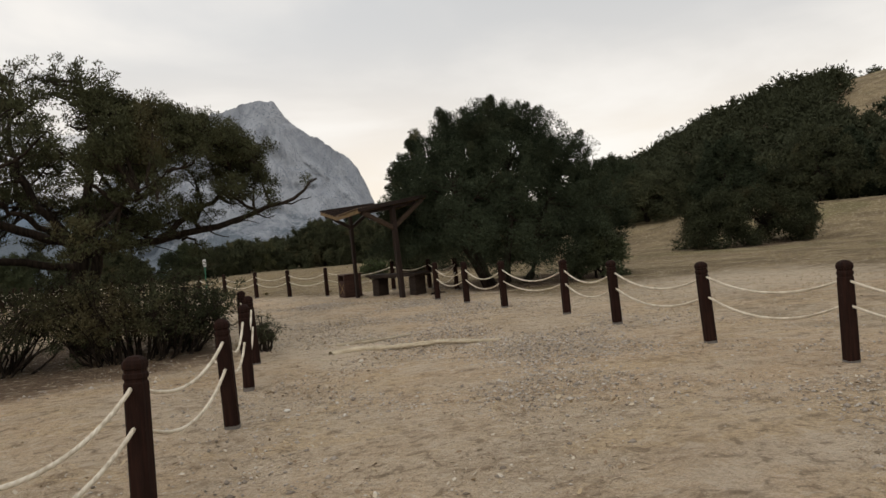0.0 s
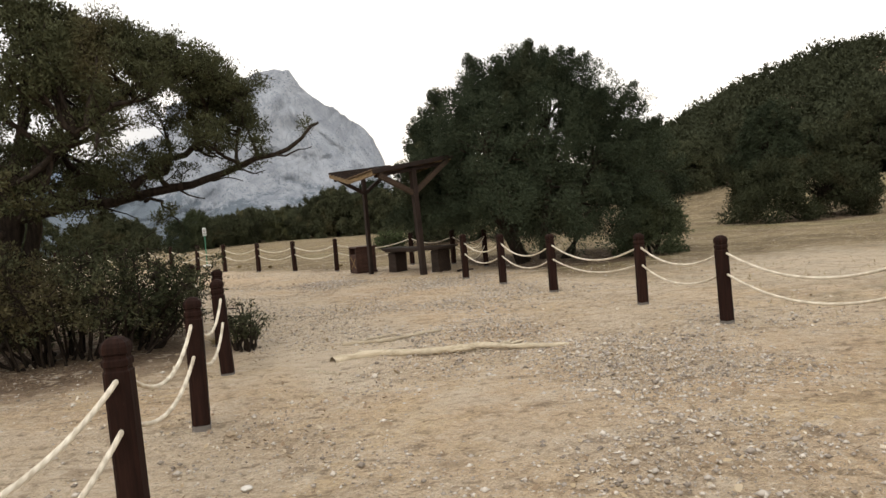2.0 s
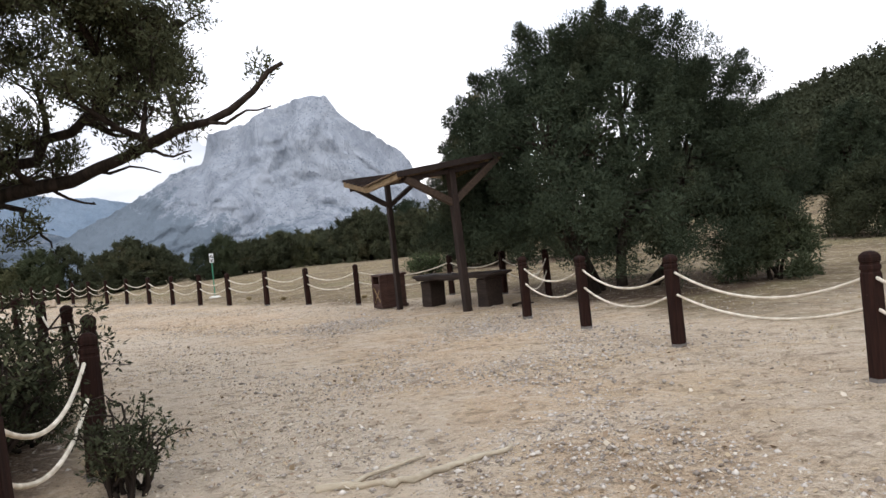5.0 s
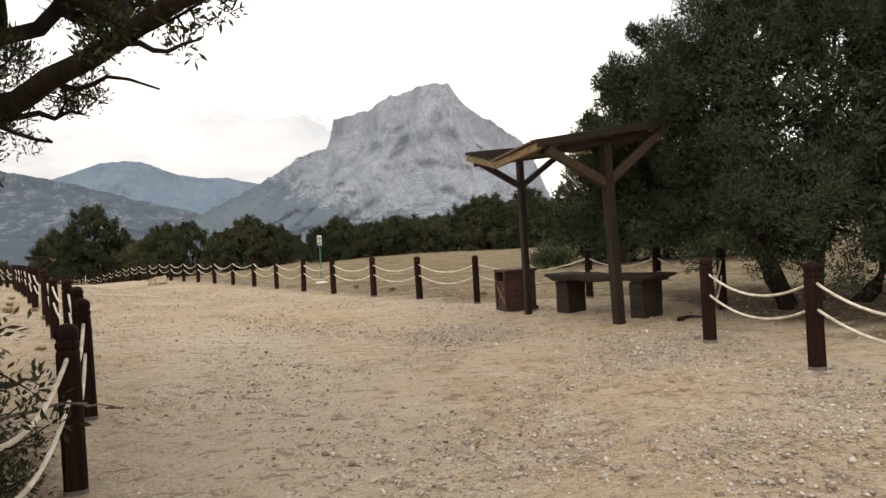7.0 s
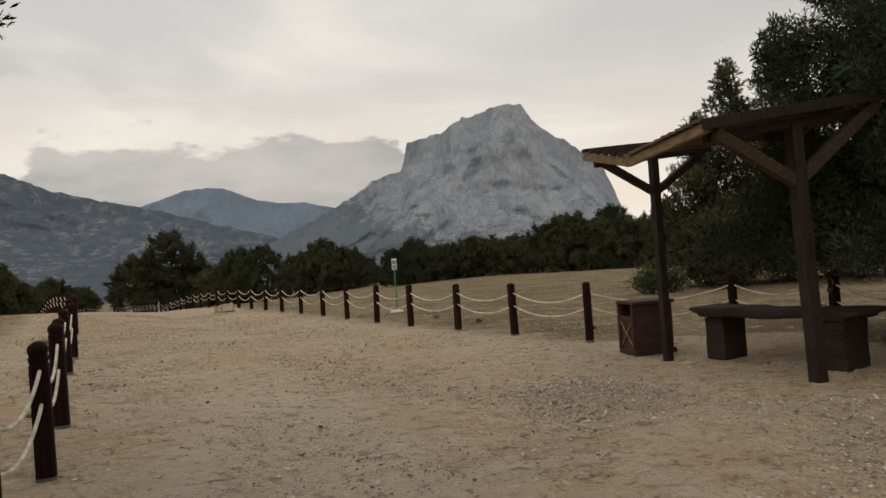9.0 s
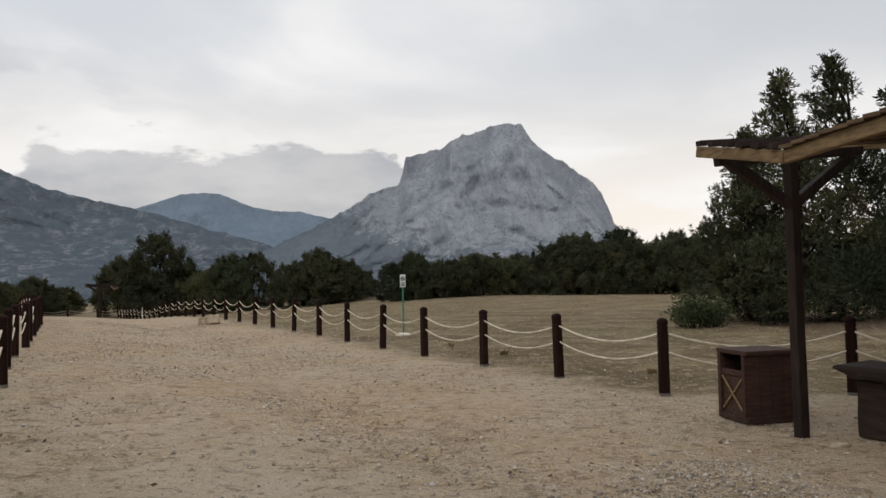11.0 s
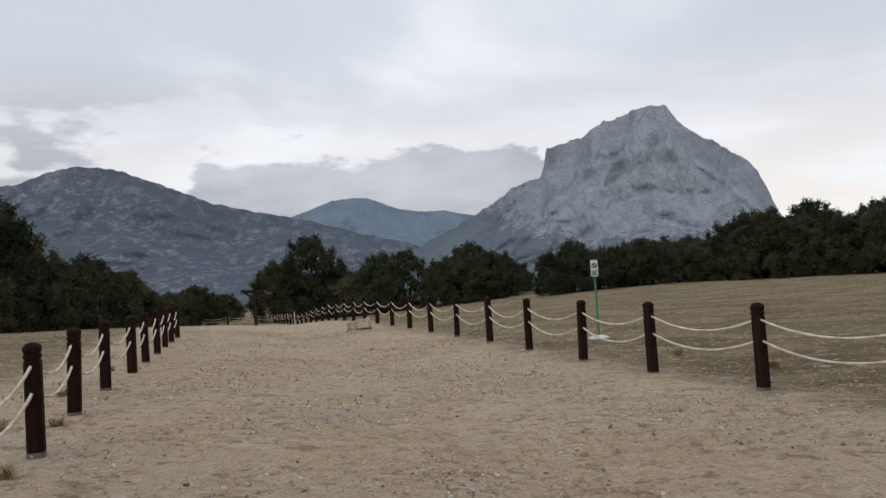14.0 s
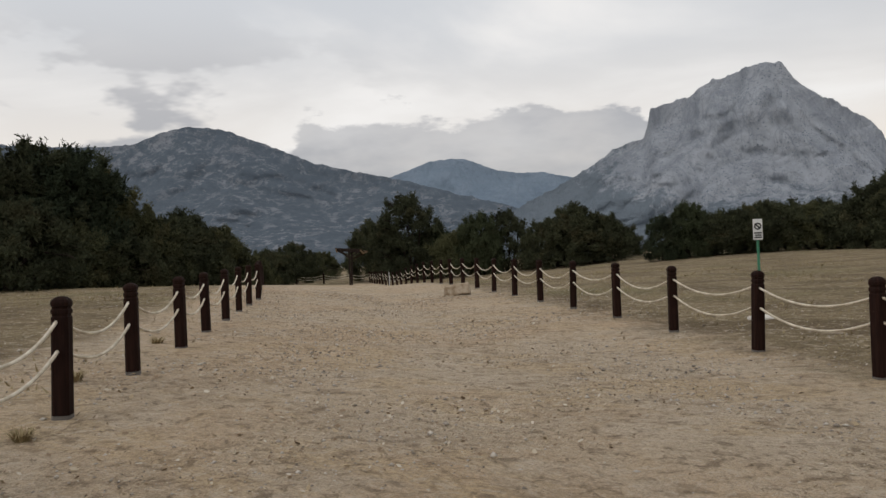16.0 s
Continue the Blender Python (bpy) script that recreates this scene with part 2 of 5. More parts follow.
# ground under trees coloured darker: needle duff and crown shade in one
ground_c = gs.mix(gs.step(gs.math("ADD", duff_shade.outputs["Fac"], gs.math("MULTIPLY", gs.math("SUBTRACT", mid, 0.5), 0.8)), 0.3, 0.8), ground_c, gs.mix(gs.step(fine, 0.35, 0.65), (0.09, 0.062, 0.042), (0.22, 0.155, 0.105)))
worn = gs.n.new("ShaderNodeAttribute")
worn.attribute_name = "dust"
ground_c = gs.mix(gs.step(gs.math("ADD", worn.outputs["Fac"], gs.math("MULTIPLY", gs.math("SUBTRACT", mid, 0.5), 1.2)), 0.2, 0.95, 0.0, 0.6), ground_c, (0.62, 0.52, 0.40))
clod = gs.noise(6.5, 5.0, 0.68, "World", distort=0.6)
ground_c = gs.mix(gs.step(clod, 0.54, 0.64, 0.0, 0.62), ground_c, (0.185, 0.135, 0.09))
ground_c = gs.mix(gs.step(clod, 0.46, 0.36, 0.0, 0.5), ground_c, (0.66, 0.56, 0.44))
gs.colour(ground_c)
gs.bump(gs.math("ADD", gs.math("ADD", fine, gs.math("MULTIPLY", clod, 1.6)), gs.math("ADD", gs.math("MULTIPLY", mid, 1.2), gs.math("MULTIPLY", grit.outputs[0], -0.5))), 1.0, 0.05)
M_GROUND = gs.m

pb = Mat("pale_pebble", 0.9, 0.15)
M_PEBBLE = pb.colour(pb.mix(pb.island(), (0.19, 0.155, 0.125), (0.62, 0.56, 0.49))).m
lt = Mat("dry_litter", 0.95, 0.08)
M_LITTER = lt.colour(lt.mix(lt.step(lt.island(), 0.28, 0.5), (0.25, 0.18, 0.12), lt.mix(lt.step(lt.island(), 0.6, 1.0), (0.40, 0.31, 0.20), (0.62, 0.55, 0.45)))).m
gr = Mat("dry_grass_blade", 0.9, 0.1)
M_GRASS = gr.colour(gr.mix(gr.island(), (0.27, 0.21, 0.115), (0.42, 0.34, 0.20))).m
st = Mat("tan_stone", 0.9, 0.2)
M_STONE = st.colour(st.mix(st.step(st.noise(5.0, 6.0, 0.65), 0.35, 0.65), (0.26, 0.19, 0.12), (0.48, 0.40, 0.31))).bump(st.noise(14.0, 6.0), 0.8, 0.03).m
tw = Mat("white_stone", 0.85, 0.2)
M_WHITE = tw.colour(tw.mix(tw.noise(9.0, 4.0), (0.50, 0.46, 0.40), (0.78, 0.75, 0.70))).m


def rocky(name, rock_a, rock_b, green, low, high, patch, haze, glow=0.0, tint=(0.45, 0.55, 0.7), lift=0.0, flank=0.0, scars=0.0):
    """Far slopes: bare limestone above, scrub below, patchy in between; distance haze mixed into the base colour, the
    air's own light as a faint glow of the backdrop.
    """
    r = Mat(name, 0.95, 0.05)
    pos = r.n.new("ShaderNodeSeparateXYZ")
    r.l.new(r.geo.outputs["Position"], pos.inputs[0])
    strata = r.noise(0.010, 9.0, 0.68, "World", (1.0, 1.0, 0.7), 1.2)
    crack = r.noise(0.035, 9.0, 0.72, "World", (1, 1, 0.45), 1.0)
    c = r.mix(r.step(strata, 0.36, 0.62), rock_a, rock_b)
    c = r.mix(r.step(crack, 0.48, 0.68, 0.0, 0.65), c, tuple(v * 0.6 for v in rock_a))
    c = r.mix(r.step(crack, 0.45, 0.30, 0.0, 0.5), c, tuple(min(1, v * 1.12) for v in rock_b))
    cleft = r.noise(0.016, 5.0, 0.6, "World", (1.0, 0.6, 0.55), 2.2)
    c = r.mix(r.step(r.math("ABSOLUTE", r.math("SUBTRACT", cleft, 0.5), 0.0), 0.035, 0.0, 0.0, 0.45), c, tuple(v * 0.62 for v in rock_a))
    height = r.step(pos.outputs[2], low, high, 0.26 + lift * 0.5, -0.17 + 2 * lift)
    height = r.math("ADD", height, r.step(pos.outputs[0], -20.0, -210.0, 0.0, flank))
    clump = r.noise(patch * 4.5, 6.0, 0.75, "World", distort=0.4)
    spots = r.math("ADD", r.math("ADD", r.noise(patch * 0.5, 6.0, 0.7, "World", distort=0.8), r.math("MULTIPLY", r.math("SUBTRACT", clump, 0.5), 0.75)), height)
    c = r.mix(r.step(spots, 0.50, 0.66, 0.0, 0.92), c, green)
    bush = r.voronoi(0.15)
    c = r.mix(r.math("MULTIPLY", r.step(bush.outputs[0], 0.30, 0.12), r.step(r.noise(0.012, 4.0, 0.6, "World"), 0.42, 0.60, 0.0, 0.75)), c, tuple(v * 0.8 for v in green))
    if scars:
        scar = r.noise(0.045, 7.0, 0.75, "World", (1.0, 0.55, 1.3), 0.3)
        area = r.step(r.noise(0.006, 3.0, 0.5, "World", (1.0, 0.5, 1.0)), 0.40, 0.58)
        c = r.mix(r.math("MULTIPLY", r.step(scar, 0.50, 0.60, 0.0, scars), area), c, rock_b)
        c = r.mix(r.step(scar, 0.46, 0.37, 0.0, 0.8), c, tuple(v * 0.75 for v in green))
    # distance haze tinted straight into the slope colour
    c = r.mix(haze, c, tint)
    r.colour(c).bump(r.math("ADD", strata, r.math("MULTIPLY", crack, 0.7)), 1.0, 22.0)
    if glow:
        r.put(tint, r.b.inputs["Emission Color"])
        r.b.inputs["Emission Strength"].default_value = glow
    return r.m


# bluish rock and scrub tones carry the haze; the far ridge most
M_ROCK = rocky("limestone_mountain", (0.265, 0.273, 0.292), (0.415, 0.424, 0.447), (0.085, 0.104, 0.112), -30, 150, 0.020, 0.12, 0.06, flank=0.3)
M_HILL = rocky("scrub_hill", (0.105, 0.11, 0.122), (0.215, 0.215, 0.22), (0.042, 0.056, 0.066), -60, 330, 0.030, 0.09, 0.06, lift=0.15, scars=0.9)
M_FAR = rocky("haze_blue_far_hill", (0.10, 0.13, 0.15), (0.14, 0.165, 0.19), (0.075, 0.10, 0.125), 0, 400, 0.008, 0.25, 0.09, (0.36, 0.47, 0.62))

mt = Mat("green_sign_pole", 0.45, 0.5)
M_GREENPOLE = mt.colour(mt.mix(mt.noise(8.0), (0.03, 0.16, 0.09), (0.05, 0.24, 0.14))).m
sg = Mat("white_sign_sheet", 0.5, 0.4)
M_SIGN = sg.colour(sg.mix(sg.noise(6.0), (0.66, 0.67, 0.66), (0.76, 0.77, 0.76))).m
bk = Mat("black_print", 0.6, 0.3)
M_BLACK = bk.colour((0.025, 0.025, 0.028)).m
hw = Mat("white_render_wall", 0.9, 0.1)
M_HOUSE = hw.colour(hw.mix(hw.random(), (0.55, 0.52, 0.48), (0.80, 0.78, 0.75))).m
tl = Mat("far_roof_tile", 0.9, 0.1)
M_TILE = tl.colour(tl.mix(tl.random(), (0.30, 0.17, 0.12), (0.22, 0.20, 0.19))).m


# ---- mesh helpers ----
def raw_mesh(name, verts, faces, material, smooth=False):
    """A mesh from an (n, 3) array of corners and an (m, k) array of faces."""
    verts, faces = np.asarray(verts, dtype=np.float32), np.asarray(faces, dtype=np.int32)
    me = bpy.data.meshes.new(name)
    k = faces.shape[1]
    me.vertices.add(len(verts))
    me.vertices.foreach_set("co", verts.ravel())
    me.loops.add(faces.size)
    me.loops.foreach_set("vertex_index", faces.ravel())
    me.polygons.add(len(faces))
    me.polygons.foreach_set("loop_start", np.arange(0, faces.size, k, dtype=np.int32))
    if smooth:
        me.polygons.foreach_set("use_smooth", np.ones(len(faces), dtype=bool))
    me.update(calc_edges=True)
    me.materials.append(material)
    return me


def attach(ob, parent):
    if parent is not None:
        ob.parent = parent
    return ob


def raw_part(name, verts, faces, material, parent=None, label="", smooth=False):
    ob = attach(new(name, raw_mesh(name, verts, faces, material, smooth)), parent)
    return tagged(ob, label)


def part(name, bm, material, parent=None, label="", smooth=False):
    me = bpy.data.meshes.new(name)
    if smooth:
        for f in bm.faces:
            f.smooth = True
    bm.to_mesh(me)
    bm.free()
    me.materials.append(material)
    return tagged(attach(new(name, me), parent), label)


def thing(name, at, rz, label, category, group="", kind=""):
    ob = new(name)
    ob.matrix_world = pose(*at, 0, 0, rz)
    return tagged(ob, label, category, group, kind)


def box(size, at=(0, 0, 0), bevel=0.008, turn=None, rough=0.0, seed=0, cuts=0):
    """A bevelled block; rough shakes its corners and edges a little."""
    bm = bmesh.new()
    bmesh.ops.create_cube(bm, size=1.0)
    bmesh.ops.scale(bm, vec=size, verts=bm.verts)
    if cuts:
        longest = max(range(3), key=lambda i: size[i])
        edges = [e for e in bm.edges if abs((e.verts[0].co - e.verts[1].co)[longest]) > size[longest] * 0.9]
        bmesh.ops.subdivide_edges(bm, edges=edges, cuts=cuts, use_grid_fill=True)
    if bevel:
        sharp = [e for e in bm.edges if e.calc_face_angle(0) > 0.5]
        bmesh.ops.bevel(bm, geom=sharp, offset=bevel, segments=2, affect="EDGES", profile=0.6)
    if rough:
        for v in bm.verts:
            v.co += noise.noise_vector(v.co * 2.3 + Vector((seed, seed * 1.7, 0))) * rough
    if turn is not None:
        bmesh.ops.transform(bm, matrix=turn, verts=bm.verts)
    bmesh.ops.translate(bm, vec=at, verts=bm.verts)
    return bm


def beam(a, b, w, h, bevel=0.008, rough=0.004, seed=0, cuts=4):
    """A squared timber from a to b."""
    a, b = Vector(a), Vector(b)
    d = b - a
    turn = d.to_track_quat("X", "Z").to_matrix().to_4x4()
    return box((d.length, w, h), (a + b) / 2, bevel, turn, rough, seed, cuts)


def lathe(profile, sides, at=(0, 0, 0)):
    """A turned solid from (radius, height) pairs."""
    bm = bmesh.new()
    rings = []
    for r, z in profile:
        rings.append([bm.verts.new((at[0] + r * math.cos(2 * math.pi * (i + 0.5) / sides), at[1] + r * math.sin(2 * math.pi * (i + 0.5) / sides), at[2] + z)) for i in range(sides)])
    for lo, hi in zip(rings, rings[1:]):
        for i in range(sides):
            bm.faces.new((lo[i], lo[(i + 1) % sides], hi[(i + 1) % sides], hi[i]))
    bm.faces.new(rings[0][::-1])
    bm.faces.new(rings[-1])
    return bm


def hewn(profile, cut=0.32):
    """A squared post with cut corners from (half width, height) pairs."""
    bm = bmesh.new()
    rings = []
    for a, z in profile:
        c = a * (1 - cut)
        rings.append([bm.verts.new((x, y, z)) for x, y in ((a, -c), (a, c), (c, a), (-c, a), (-a, c), (-a, -c), (-c, -a), (c, -a))])
    for lo, hi in zip(rings, rings[1:]):
        for i in range(8):
            bm.faces.new((lo[i], lo[(i + 1) % 8], hi[(i + 1) % 8], hi[i]))
    bm.faces.new(rings[0][::-1])
    bm.faces.new(rings[-1])
    return bm


def tube(points, radii, sides=7):
    """Corners and faces of a tapering tube along points."""
    p = np.asarray(points, dtype=float)
    r = np.broadcast_to(np.asarray(radii, dtype=float), (len(p),))
    t = np.gradient(p, axis=0)
    t /= np.linalg.norm(t, axis=1)[:, None] + 1e-9
    ref = np.where(np.abs(t[:, 2:3]) > 0.9, np.array([[1.0, 0, 0]]), np.array([[0, 0, 1.0]]))
    u = np.cross(t, ref)
    u /= np.linalg.norm(u, axis=1)[:, None] + 1e-9
    v = np.cross(t, u)
    a = np.linspace(0, 2 * np.pi, sides, endpoint=False)
    ring = u[:, None] * np.cos(a)[None, :, None] + v[:, None] * np.sin(a)[None, :, None]
    verts = (p[:, None] + ring * r[:, None, None]).reshape(-1, 3)
    i = np.arange(len(p) - 1)[:, None] * sides
    j = np.arange(sides)[None]
    k = (j + 1) % sides
    faces = np.stack([i + j, i + k, i + sides + k, i + sides + j], axis=-1).reshape(-1, 4)
    n = len(verts)
    cap = np.array([[0, (m + 2) % sides, (m + 1) % sides, (m + 1) % sides] for m in range(0)], dtype=int).reshape(-1, 4)
    return verts, np.concatenate([faces, cap]) if len(cap) else faces


def joined(pieces):
    vs, fs, n = [], [], 0
    for v, f in pieces:
        vs.append(v)
        fs.append(np.asarray(f) + n)
        n += len(v)
    return np.concatenate(vs), np.concatenate(fs)


def bent(a, b, rng, n=7, sag=0.0, wild=0.12):
    """A crooked line from a to b."""
    a, b = np.asarray(a, float), np.asarray(b, float)
    s = np.linspace(0, 1, n)[:, None]
    line = a + (b - a) * s
    size = np.linalg.norm(b - a)
    off = rng.normal(0, wild * size * 0.5, (3, 3))
    for k in range(3):
        line += off[k] * np.sin(np.pi * (k + 1) * s) / (k + 1)
    line[:, 2:] += sag * size * np.sin(np.pi * s)
    return line


def foliage(centres, radii, count, length, rng, blades=8, width=0.26, fill=0.5, rise=0.35, spread=0.75):
    """Sprigs round bough centres: each a burst of narrow leaves. Returns corners and faces."""
    centres, radii = np.asarray(centres, float), np.asarray(radii, float)
    weight = (radii[:, 0] * radii[:, 1]) ** 0.8
    pick = rng.choice(len(centres), count, p=weight / weight.sum())
    d = rng.normal(size=(count, 3))
    d /= np.linalg.norm(d, axis=1)[:, None]
    depth = fill + (1 - fill) * rng.random(count) ** 0.6
    depth *= 1 + 0.16 * rng.normal(size=count).clip(-1, 1.8)
    pos = centres[pick] + d * radii[pick] * depth[:, None]
    way = d + np.array([0, 0, rise]) + rng.normal(0, 0.3, (count, 3))
    way /= np.linalg.norm(way, axis=1)[:, None]
    pos, way = np.repeat(pos, blades, axis=0), np.repeat(way, blades, axis=0)
    n = len(pos)
    leaf = way + rng.normal(0, spread * 0.6, (n, 3))
    leaf /= np.linalg.norm(leaf, axis=1)[:, None]
    size = length * (0.55 + 0.8 * rng.random(n))[:, None]
    side = np.cross(leaf, rng.normal(size=(n, 3)))
    side /= np.linalg.norm(side, axis=1)[:, None] + 1e-9
    start = pos + way * length * rng.random(n)[:, None] * 0.9
    mid_p = start + leaf * size * 0.55
    v = np.stack([start, mid_p + side * size * width * 0.5, start + leaf * size, mid_p - side * size * width * 0.5], axis=1).reshape(-1, 3)
    f = np.arange(4 * n).reshape(-1, 4)
    return v, f


def core(centres, radii, each, grain, rng):
    """Coarse inner leaves that close a bough from within."""
    c, r = np.repeat(centres, each, axis=0), np.repeat(radii, each, axis=0)
    n = len(c)
    d = rng.normal(size=(n, 3))
    d /= np.linalg.norm(d, axis=1)[:, None]
    p = c + d * r * 0.72 * rng.random(n)[:, None] ** 0.4
    a = rng.normal(size=(n, 3))
    a /= np.linalg.norm(a, axis=1)[:, None]
    b = np.cross(a, rng.normal(size=(n, 3)))
    b /= np.linalg.norm(b, axis=1)[:, None] + 1e-9
    size = grain * (0.7 + 0.6 * rng.random(n)[:, None])
    v = np.stack([p - a * size, p + b * size * 0.26, p + a * size, p - b * size * 0.26], axis=1).reshape(-1, 3)
    return v, np.arange(4 * n).reshape(-1, 4)


def sstep(v, lo, hi):
    t = np.clip((np.asarray(v, float) - lo) / (hi - lo), 0, 1)
    return t * t * (3 - 2 * t)


# ---- ground ----
def height(x, y):
    """The lie of the land: a nearly level path and field, rising a little beyond the left fence, falling away far ahead, a wooded hill to the right."""
    x, y = np.asarray(x, float), np.asarray(y, float)
    middle = np.interp(y, [0, 13, 20, 25, 30, 90], [3.0, 3.0, 1.6, -0.5, -2.9, -32.5])
    h = 0.045 + 0.62 * (1 - np.exp(-np.maximum(0, middle - x) / 5.0)) * sstep(y, 13, 29) * (1 - sstep(y, 60, 90))
    h = h + 0.06 * sstep(y, 4.5, 8) * sstep(0.7 - x, 0, 1.5) * (1 - sstep(y, 13, 22))
    right = 0.88 * (x + 2.2) + 0.47 * (y - 35.9)
    h = h + 0.10 * sstep(right, -4, 3) * sstep(y, 28, 38)
    fall = sstep(y - 0.25 * x, 46, 92) * (1 - sstep(right, 2, 26))
    h = h - 1.45 * fall
    h = h + 1.7 * sstep(x + 0.5 * (np.minimum(y, 45) - 27), 27, 42)
    r, az = np.hypot(x, y), np.degrees(np.arctan2(x, y))
    h = h + 14.3 * sstep(r, 58, 122) * sstep(az, 22, 43) * (1 - sstep(az, 120, 160))
    h = h + 4.5 * sstep(r, 90, 135) * sstep(az, 39, 50) * (1 - sstep(az, 120, 160))
    far = sstep(y, 95, 330) * (1 - sstep(az, 14, 30))
    h = h - 0.8 * sstep(-x, 12, 27) * sstep(y, 42, 60) * (1 - sstep(y, 62, 73))
    return h - 26.0 * far


def ground_z(x, y):
    return float(height(x, y))


LEFT = [(-1.05, 2.95), (-0.46, 4.85), (0.11, 6.9), (0.355, 8.85), (0.56, 10.85), (0.5, 12.85), (0.15, 14.75), (-0.43, 16.55), (-1.16, 18.4), (-1.92, 20.1), (-2.8, 21.8), (-3.57, 23.5), (-4.34, 25.22), (-5.24, 26.88), (-6.08, 28.6), (-6.85, 30.35), (-7.7, 32.05), (-8.55, 33.8), (-9.4, 35.5), (-10.25, 37.2), (-11.1, 38.95)]
LEFT += [(-11.1 - 1.06 * i, 38.95 + 1.75 * i) for i in range(1, 15)]
RIGHT = [(5.75, 3.5), (5.58, 5.65), (5.5, 7.6), (5.76, 10.15), (5.93, 12.15), (5.75, 14.6), (5.68, 16.75), (5.55, 18.65)]
BAY = [(5.55, 18.65), (7.0, 21.45), (6.8, 23.6), (5.98, 25.1), (3.78, 25.35)]
GATE = [(3.78, 25.35), (2.74, 27.08), (1.73, 28.86), (0.68, 30.46), (-0.25, 32.13), (-1.24, 34.0), (-2.22, 35.95)]
GATE += [(-2.22 - 1.04 * i, 35.95 + 1.93 * i) for i in range(1, 25)]
END = [(-2.22 - 1.04 * 24, 35.95 + 1.93 * 24), (-29.5, 83.4), (-32, 83.2), (-34.5, 82.9), (-37, 82.5)]


def side_of(line, x, y):
    """Distance to the left (+) or right (-) of a polyline that runs ahead."""
    pts = np.asarray(line)
    px = np.interp(y, pts[:, 1], pts[:, 0])
    return px - x


def ground_sheet():
    n, k, span = 360, 8.4, 4600.0
    u = np.linspace(-1, 1, n)
    axis = span * np.sinh(k * u) / np.sinh(k)
    gx, gy = np.meshgrid(axis + 0.5, axis + 14.0, indexing="ij")
    x, y = gx.ravel(), gy.ravel()
    z = height(x, y)
    z += 0.018 * np.sin(x * 1.7 + np.sin(y * 0.9)) * np.sin(y * 1.3 + 0.7 * np.sin(x * 1.1)) * (np.hypot(x, y - 14) < 60)
    v = np.stack([x, y, z], axis=1)
    i, j = np.meshgrid(np.arange(n - 1), np.arange(n - 1), indexing="ij")
    a = (i * n + j).ravel()
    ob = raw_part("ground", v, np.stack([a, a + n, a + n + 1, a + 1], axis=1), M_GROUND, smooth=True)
    left = side_of(LEFT, x, y)
    main = np.where(y < 18.65, -side_of(RIGHT, x, y), np.where(y < 25.35, x - 6.6, -side_of(GATE, x, y)))
    grass = np.maximum(0.75 * sstep(left, 0.3, 2.5) * sstep(y, 15, 22), sstep(main, -0.2 - 1.8 * sstep(y, 22, 27), 2.2) * (0.42 + 0.58 * sstep(y, 13, 22)))
    grass = np.where(np.hypot(x, y - 14) > 75, 0.9, grass)
    grass = np.maximum(grass, 0.8 * sstep(x, 9, 16))
    layer = ob.data.attributes.new("grass", "FLOAT", "POINT")
    layer.data.foreach_set("value", grass.astype(np.float32))
    # mask under crowns and wood: duff, with the trees' shade painted in
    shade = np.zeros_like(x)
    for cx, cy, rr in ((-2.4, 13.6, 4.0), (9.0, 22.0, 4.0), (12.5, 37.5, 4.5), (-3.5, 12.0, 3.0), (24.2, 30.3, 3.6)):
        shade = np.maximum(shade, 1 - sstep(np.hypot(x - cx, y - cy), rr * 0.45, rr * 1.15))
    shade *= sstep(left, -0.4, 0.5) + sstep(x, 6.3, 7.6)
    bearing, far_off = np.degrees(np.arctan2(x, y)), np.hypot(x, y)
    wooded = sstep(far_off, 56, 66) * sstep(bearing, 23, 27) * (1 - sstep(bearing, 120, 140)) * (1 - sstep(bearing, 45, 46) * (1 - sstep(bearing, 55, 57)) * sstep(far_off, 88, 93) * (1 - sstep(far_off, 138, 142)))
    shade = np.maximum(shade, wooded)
    layer = ob.data.attributes.new("duff_shade", "FLOAT", "POINT")
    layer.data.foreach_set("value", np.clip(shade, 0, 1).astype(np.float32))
    track = np.interp(y, [0, 8, 14, 18, 22, 30, 45], [2.0, 1.8, 1.6, 0.9, -0.6, -3.2, -9.5])
    dust = np.exp(-(((x - track) / 1.5) ** 2)) * sstep(y, 6, 12) * (1 - 0.85 * sstep(y, 19, 27)) * (1 - sstep(y, 50, 60))
    pale = np.exp(-((x - 11.5) / 4.0) ** 2 - ((y - 14.5) / 3.6) ** 2)
    dust = np.maximum(dust, pale)
    layer = ob.data.attributes.new("dust", "FLOAT", "POINT")
    layer.data.foreach_set("value", dust.astype(np.float32))
    return tagged(ob, "dry dusty tan ground with worn path and straw grass", "ground", kind="structure")


ground_sheet()


